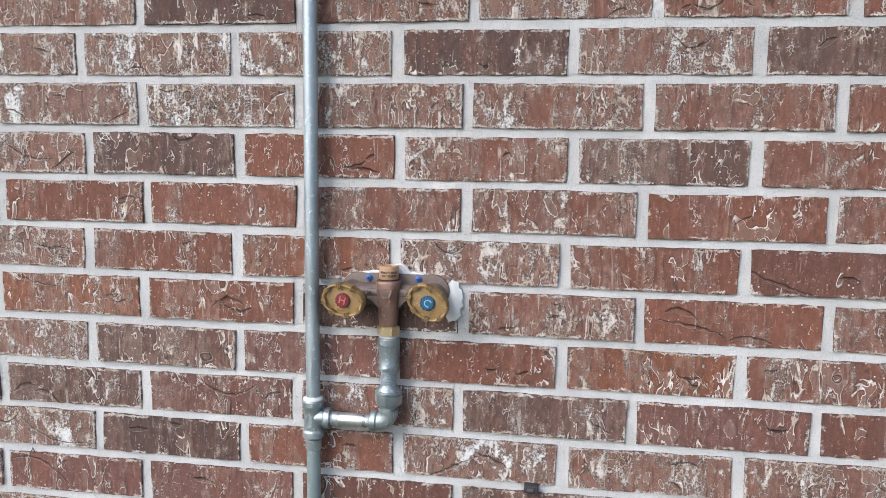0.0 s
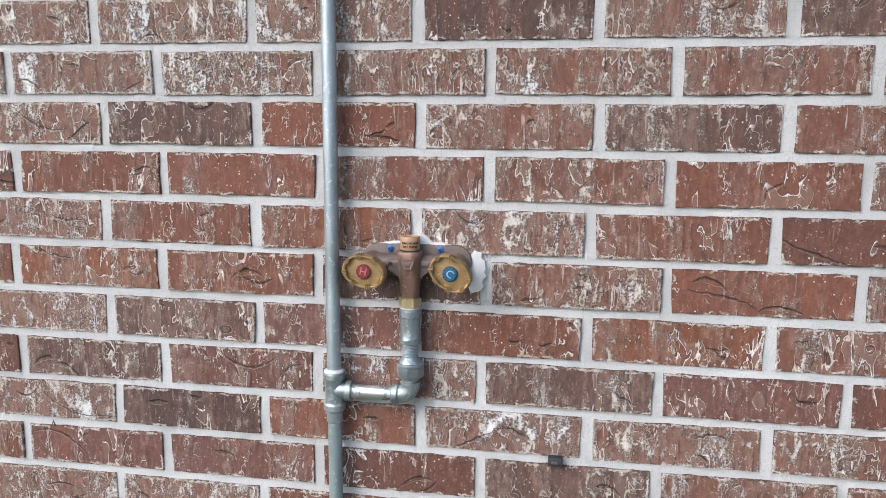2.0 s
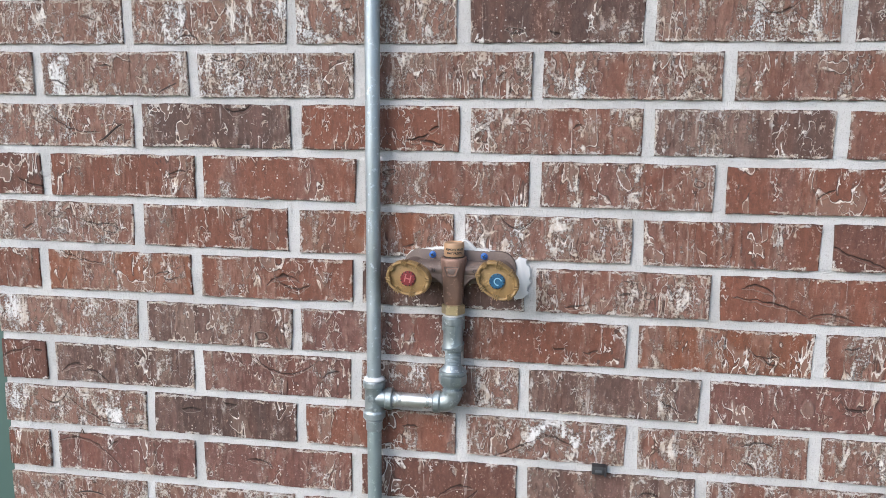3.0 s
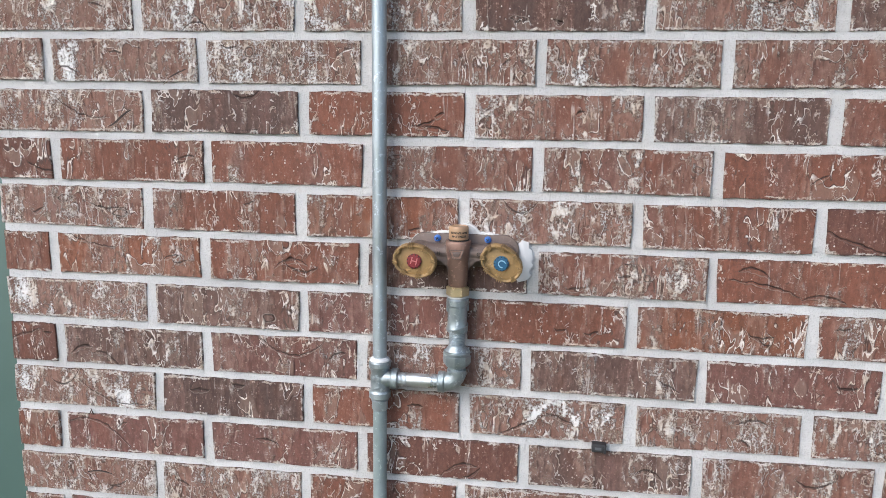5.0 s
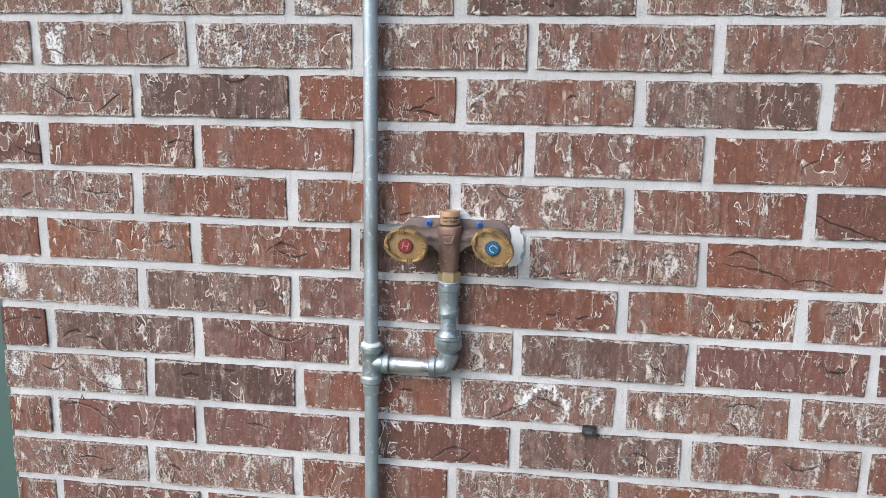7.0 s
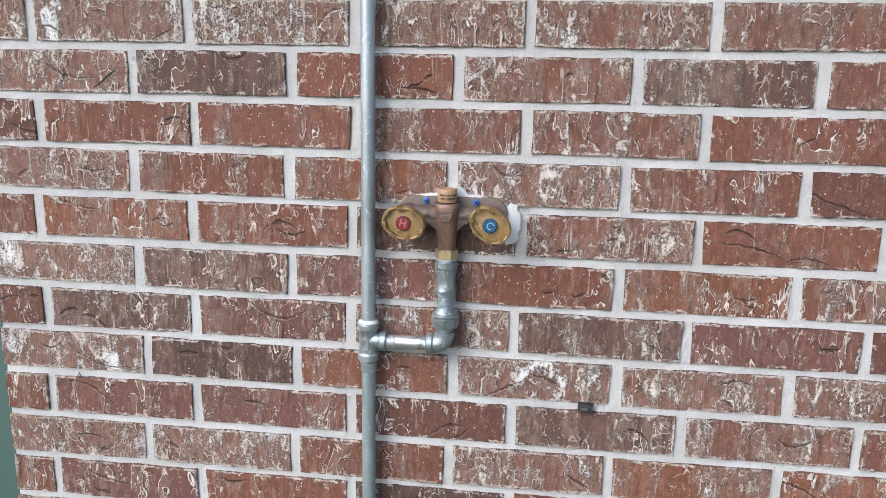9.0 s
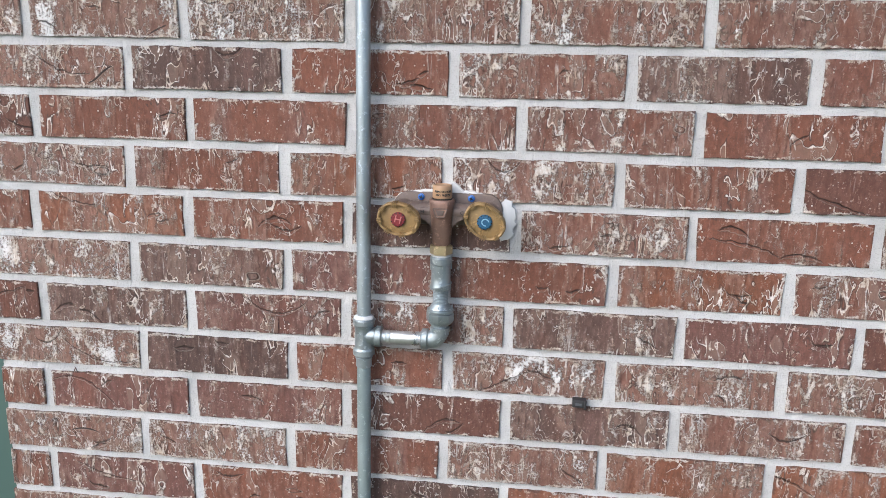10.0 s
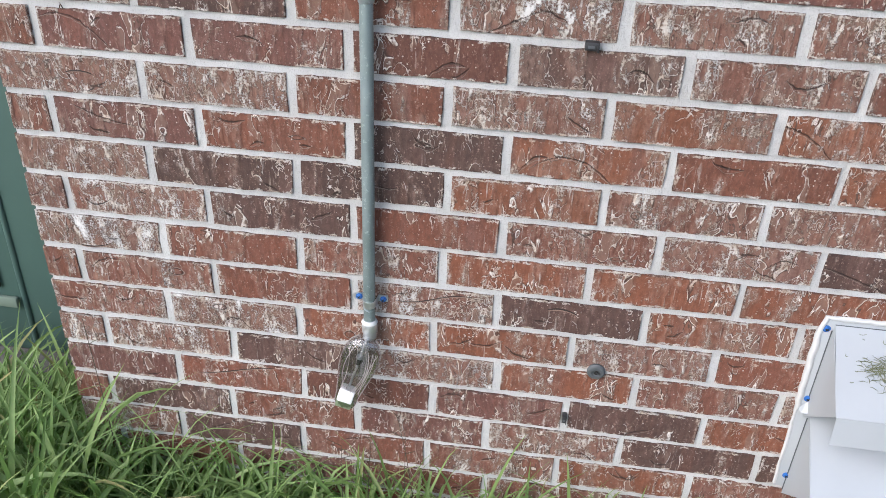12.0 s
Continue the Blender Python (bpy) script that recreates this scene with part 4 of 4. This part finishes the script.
# ---- clear pouch hanging at the pipe's foot ----
def build_pouch():
    top = Vector((PX - 0.002, PY - 0.012, 0.535))
    bottom = Vector((-0.288, -0.058, 0.386))
    th = thing("plastic_pouch", "clear plastic pouch with a white tag hanging from a pipe end", "pouch", at=top)
    inv = Matrix.Translation(-top)
    axis = bottom - top
    d = axis.normalized()
    side = d.cross(Vector((0, 1, 0))).normalized()
    deep = d.cross(side)
    rng = random.Random(8)
    rings = []
    for u, w, dp in ((0.0, 0.016, 0.013), (0.06, 0.026, 0.016), (0.16, 0.033, 0.018), (0.30, 0.0355, 0.019), (0.48, 0.033, 0.017), (0.66, 0.027, 0.016), (0.82, 0.022, 0.015), (0.95, 0.020, 0.013), (1.0, 0.0165, 0.010)):
        c = top + axis * u
        rings.append([c + side * (w * math.cos(a) * (1 + rng.uniform(-0.05, 0.05))) + deep * (dp * math.sin(a) * (1 + rng.uniform(-0.09, 0.09))) for a in [2 * math.pi * i / 26 for i in range(26)]])
    sleeve = part("sleeve", moved(ring_loft(rings), inv), CLEAR, th, "creased clear plastic sleeve", smooth=80)
    sleeve.visible_shadow = False

    def at(u, s, dd=0.0):
        return top + axis * u + side * s + deep * dd

    for s, curve in ((0.012, 0.010), (0.020, 0.006), (-0.017, -0.010), (0.026, 0.004), (0.006, 0.012), (-0.010, 0.006), (0.030, -0.004), (-0.025, 0.005)):
        pts = [at(0.12 + 0.6 * i / 8, s + curve * math.sin(i / 8 * math.pi) - s * 0.35 * i / 8, 0.0175 if s > 0 else 0.0150) for i in range(9)]
        part("crease", moved(tube(pts, 0.0006, 6), inv), FILM, sleeve)
    for sgn in (-1, 1):
        pts = [at(u, sgn * w * 1.01, 0.0) for u, w in ((0.0, 0.016), (0.06, 0.026), (0.16, 0.033), (0.30, 0.0355), (0.48, 0.033), (0.66, 0.027), (0.82, 0.022), (0.95, 0.020))]
        part("seam", moved(tube(pts, 0.0009, 6), inv), FILM, sleeve, "pale welded edge of the film")
    part("rod", moved(tube([at(0.02, 0.0), at(0.3, 0.0), at(0.72, -0.002)], 0.0026, 10), inv), BRIGHT, th, "thin bright steel rod")
    part("clip", moved(lathe([(0.0045, 0), (0.0072, 0.001), (0.0072, 0.006), (0.0045, 0.007)], at(0.26, -0.001), tuple(d), 16), inv), BRIGHT, th)
    part("clip", moved(lathe([(0.0050, 0), (0.0050, 0.013)], at(0.30, -0.001), tuple(d), 16), inv), INK, th)
    m = Matrix.Translation(at(0.80, -0.002, 0.006)) @ Matrix((side, deep, d)).transposed().to_4x4()
    part("tag", moved(box(-0.0150, 0.0150, -0.0125, 0.0125, -0.0140, 0.0140, 0.003), inv @ m), LABEL, th, "white blank tag")
    m = Matrix.Translation(at(0.945, -0.001, 0.0)) @ Matrix((side, deep, d)).transposed().to_4x4()
    part("plug", moved(box(-0.0160, 0.0160, -0.0110, 0.0110, -0.0095, 0.0095, 0.004), inv @ m), ALGAE, th, "green-stained end")


build_pouch()


# ---- white wall hood ----
HX, HR = 0.5615, 0.905


def sheet(points, thick, bm=None):
    """A folded sheet-metal face of some thickness."""
    bm = bm or bmesh.new()
    f = bm.faces.new([bm.verts.new(p) for p in points])
    bmesh.ops.recalc_face_normals(bm, faces=[f])
    bmesh.ops.solidify(bm, geom=[f], thickness=thick)
    return bm


def build_hood():
    th = thing("vent_hood", "white painted metal wall vent hood with two sloping tiers", "vent hood", at=(0.73, 0, 0.30))
    inv = Matrix.Translation((-0.73, 0, -0.30))
    zt, zb = 0.667, 0.268
    part("flange", moved(prism([(0.541, zt - 0.012), (0.549, zt), (HR + 0.018, zt), (HR + 0.026, zt - 0.012), (HR + 0.026, zb), (0.551, zb)], -0.0032, 0.004, 0.0008), inv), WHITE, th)
    for k, (top, left) in enumerate(((0.656, HX), (0.4575, HX + 0.010))):
        right = HR - (left - HX)
        out, drop = 0.122, 0.102
        front = top - drop
        part("sloping_panel", moved(sheet([(left, -0.004, top), (right, -0.004, top), (right, -out, front), (left, -out, front)], 0.0012), inv), WHITE, th)
        part("lip", moved(sheet([(left, -out, front), (right, -out, front), (right, -out - 0.006, front - 0.055), (left, -out - 0.006, front - 0.055)], 0.0012), inv), WHITE, th)
        for x in (left, right):
            part("side_panel", moved(sheet([(x, -0.004, top - 0.006), (x, -out, front), (x, -0.004, front - 0.105)], 0.0012), inv), WHITE, th)
        part("fold_seam", moved(tube([(left - 0.0022, -0.0038, top - 0.012), (left - 0.0022, -0.0038, front - 0.095)], 0.0011, 6), inv), GREY, th)
        part("top_seam", moved(tube([(left, -0.0042, top + 0.0008), (right, -0.0042, top + 0.0008)], 0.0008, 6), inv), GREY, th)
    part("tab", moved(ring_loft([[Vector((0.560, -0.0045, 0.486)), Vector((0.548, -0.0045, 0.468)), Vector((0.585, -0.0045, 0.468))], [Vector((0.562, -0.010, 0.482)), Vector((0.549, -0.016, 0.467)), Vector((0.582, -0.026, 0.470))]]), inv), WHITE, th)
    for x, z in ((0.5495, 0.647), (0.5585, 0.491), (0.5675, 0.298), (HR + 0.008, 0.647), (HR + 0.010, 0.491), (HR + 0.012, 0.298)):
        screw((x, -0.003, z), 0.0068, th, inv)
    rng = random.Random(12)
    path = []
    n = 70
    for i in range(n):
        u = i / (n - 1)
        if u < 0.42:
            path.append((0.551 - 0.012 * u / 0.42 + rng.uniform(-0.0012, 0.0012), -0.002, 0.275 + (zt - 0.275 - 0.008) * u / 0.42))
        else:
            v = (u - 0.42) / 0.58
            path.append((0.546 + v * (HR - 0.52), -0.002, zt + 0.002 + rng.uniform(-0.001, 0.0015)))
    rad = [0.0030 + 0.0020 * noise.noise((i * 0.35, 4, 0)) + (0.0030 if 0.24 < i / n < 0.40 else 0.0016 if i / n > 0.2 else 0.0002) for i in range(n)]
    part("sealant_bead", moved(tube(path, rad, 10, wobble=0.05, seed=2), inv), CAULK, th, "lumpy white sealant bead")


build_hood()


def build_clippings():
    """Dry grass lying on the slope of the hood."""
    rng = random.Random(21)
    slope = 0.102 / 0.118
    bm = bmesh.new()
    for i in range(90):
        heap = i < 48
        x = rng.gauss(0.632, 0.013) if heap else rng.uniform(0.575, 0.80)
        s = rng.gauss(0.058, 0.009) if heap else rng.uniform(0.01, 0.11)
        a, ln = rng.gauss(-0.35, 0.5), rng.uniform(0.012, 0.045) if heap else rng.uniform(0.004, 0.016)
        pts, bow = [], rng.gauss(0, 0.9)
        for j in range(5):
            t = (j / 4 - 0.5) * ln
            xx, ss = x + t * math.cos(a + bow * (j / 4 - 0.5)), s - t * math.sin(a + bow * (j / 4 - 0.5)) * 0.7
            ss = min(max(ss, 0.002), 0.117)
            pts.append((xx, -0.004 - ss, 0.656 - ss * slope + 0.0022 + (rng.uniform(0, 0.004) if heap else 0)))
        tube(pts, [0.0003, 0.0005, 0.0006, 0.0005, 0.0002], 5, bm)
    ob = part("grass_clippings", bm, STRAW)
    tagged(ob, "dry grass clippings lying on a white vent hood", "clippings", kind="stuff")


build_clippings()


# ---- green cabinet behind the corner ----
CY = 0.36


def build_cabinet():
    zb, zt, x0, x1 = 0.05, 1.42, -1.78, -0.98
    th = thing("utility_cabinet", "tall dark green painted metal cabinet standing behind a house corner", "cabinet", at=(-1.38, CY + 0.2, zb))
    inv = Matrix.Translation((1.38, -CY - 0.2, -zb))
    part("body", moved(box(x0, x1, CY, CY + 0.42, zb, zt, 0.014, 3), inv), GREEN, th)
    part("lid", moved(box(x0 - 0.012, x1 + 0.012, CY - 0.014, CY + 0.434, zt - 0.01, zt + 0.028, 0.010, 3), inv), GREEN, th)
    door = part("door", moved(box(x0 + 0.03, -1.2275, CY - 0.006, CY + 0.004, zb + 0.04, zt - 0.05, 0.005, 3), inv), GREEN, th)
    part("door_fold", moved(tube([(-1.2265, CY - 0.001, zb + 0.04), (-1.2265, CY - 0.001, zt - 0.05)], 0.0075, 12), inv), GREEN, door)
    part("strip", moved(box(-1.70, -1.238, CY - 0.022, CY - 0.009, 0.206, 0.236, 0.004), inv), PALE_GREEN, door, "pale faded metal strip")
    part("latch", moved(box(-1.305, -1.275, CY - 0.017, CY - 0.009, 0.262, 0.325, 0.004), inv), INK, door, "dark recessed latch")


build_cabinet()


def build_pad():
    ob = part("concrete_block", box(-1.95, -0.93, 0.19, 0.90, -0.05, 0.05, 0.015), CONCRETE)
    tagged(ob, "rough grey concrete pad half hidden in tall grass", "block")


build_pad()


# ---- grass ----
def blade(bm, root, lean, bend, length, width, rng):
    """A tapering, arching blade, folded along its midrib."""
    n = 7
    d = Vector((math.cos(lean), math.sin(lean), 0))
    side = Vector((-d.y, d.x, 0))
    twist = rng.uniform(-1.1, 1.1)
    p, up = Vector(root), rng.uniform(0.02, 0.6)
    row = []
    for i in range(n + 1):
        u = i / n
        w = width * (0.5 + 1.0 * min(u * 2.5, 1)) * (1 - u ** 2.6) if i < n else 0.0
        ang = up + bend * u ** 1.3
        go = d * math.sin(ang) + Vector((0, 0, 1)) * math.cos(ang)
        s = (side * math.cos(twist * u) + go.cross(side) * math.sin(twist * u)) * w / 2
        keel = go.cross(s) * 0.45
        row.append([p.copy()] if i == n else [p - s + keel, p.copy(), p + s + keel])
        p = p + go * length / n
        if p.y > -0.006 and p.x > CORNER - 0.02:
            p.y = -0.006 - rng.uniform(0, 0.006)
    vs = [[bm.verts.new(q) for q in r] for r in row]
    for a, b in zip(vs, vs[1:]):
        if len(b) == 3:
            bm.faces.new((a[0], a[1], b[1], b[0]))
            bm.faces.new((a[1], a[2], b[2], b[1]))
        else:
            bm.faces.new((a[0], a[1], b[0]))
            bm.faces.new((a[1], a[2], b[0]))


def tall(x):
    """How high the grass stands along the wall."""
    return 0.165 + 0.17 / (1 + math.exp((x + 0.80) / 0.06)) - 0.05 / (1 + math.exp(-(x - 0.10) / 0.08))


def build_grass():
    rng = random.Random(31)
    bm = bmesh.new()
    for i in range(4000):
        x = rng.uniform(-1.45, 1.15) if i % 3 else rng.uniform(-1.3, -0.45)
        y = -0.012 - 0.55 * rng.random() ** 1.3
        if x > 0.52 and y > -0.15:
            continue
        if x < CORNER - 0.02:
            y += 0.33 * rng.random()
            if y > 0.18:
                continue
        h = tall(x) * rng.uniform(0.45, 1.15) * (1 if y < -0.03 else 0.85)
        if x > 0.12 and rng.random() < 0.35:
            continue
        blade(bm, (x, y, -0.01), rng.uniform(0, 2 * math.pi), rng.uniform(0.3, 2.6), h * 1.25, rng.uniform(0.0028, 0.0060) if i % 5 < 2 else rng.uniform(0.0070, 0.0130), rng)
    for i in range(85):
        blade(bm, (rng.uniform(-1.15, -0.90) if i % 4 else rng.uniform(-0.90, -0.76), rng.uniform(-0.34, -0.05), 0), rng.uniform(0, 2 * math.pi), rng.uniform(0.2, 1.5), rng.uniform(0.36, 0.60), rng.uniform(0.004, 0.0105), rng)
    for i in range(90):
        blade(bm, (rng.uniform(-1.05, -0.55), rng.uniform(-0.22, -0.03), 0), rng.uniform(0, 2 * math.pi), rng.uniform(0.6, 3.0), rng.uniform(0.28, 0.48), rng.uniform(0.0018, 0.0032), rng)
    for i in range(420):
        blade(bm, (rng.uniform(-0.75, 0.36), rng.uniform(-0.14, -0.015), 0), rng.uniform(0, 2 * math.pi), rng.uniform(0.3, 2.3), rng.uniform(0.18, 0.35), rng.uniform(0.003, 0.0075), rng)
    ob = part("grass", bm, GRASS, smooth=60)
    tagged(ob, "tall uncut green grass growing along the foot of a wall", "grass", kind="stuff")


build_grass()


def weed(x, y, h, lean, seed, drop=0.0):
    """A single grass stalk with a few leaves and a spiky head."""
    rng = random.Random(seed)
    pts = [Vector((x + lean * h * (i / 8) ** 1.6, min(y - drop * (i / 8) ** 2, -0.006), h * (i / 8))) for i in range(9)]
    th = thing("grass_stalk", "thin dark grass stalk standing against a brick wall", "grass stalk", "grass stalks by the wall", at=(x, y, 0))
    inv = Matrix.Translation((-x, -y, 0))
    part("stem", moved(tube(pts, [0.0014 - 0.0009 * i / 8 for i in range(9)], 6), inv), TWIG, th)
    for i in (5, 7, 8):
        a = rng.uniform(-0.9, 0.9)
        p = pts[i]
        part("spikelet", moved(tube([p, p + Vector((math.sin(a), -0.1, abs(math.cos(a)) * 0.6)) * 0.02, p + Vector((math.sin(a) * 1.2, -0.1, 0.5)) * 0.038], [0.0006, 0.0007, 0.0003], 5), inv), TWIG, th)
    return th


for args in ((-0.80, -0.03, 0.50, -0.02, 1), (-0.245, -0.06, 0.30, 0.03, 3), (-0.14, -0.05, 0.36, -0.12, 4), (-0.30, -0.05, 0.27, 0.01, 2), (-0.165, -0.07, 0.33, 0.0, 6)):
    weed(*args)

build_bricks()
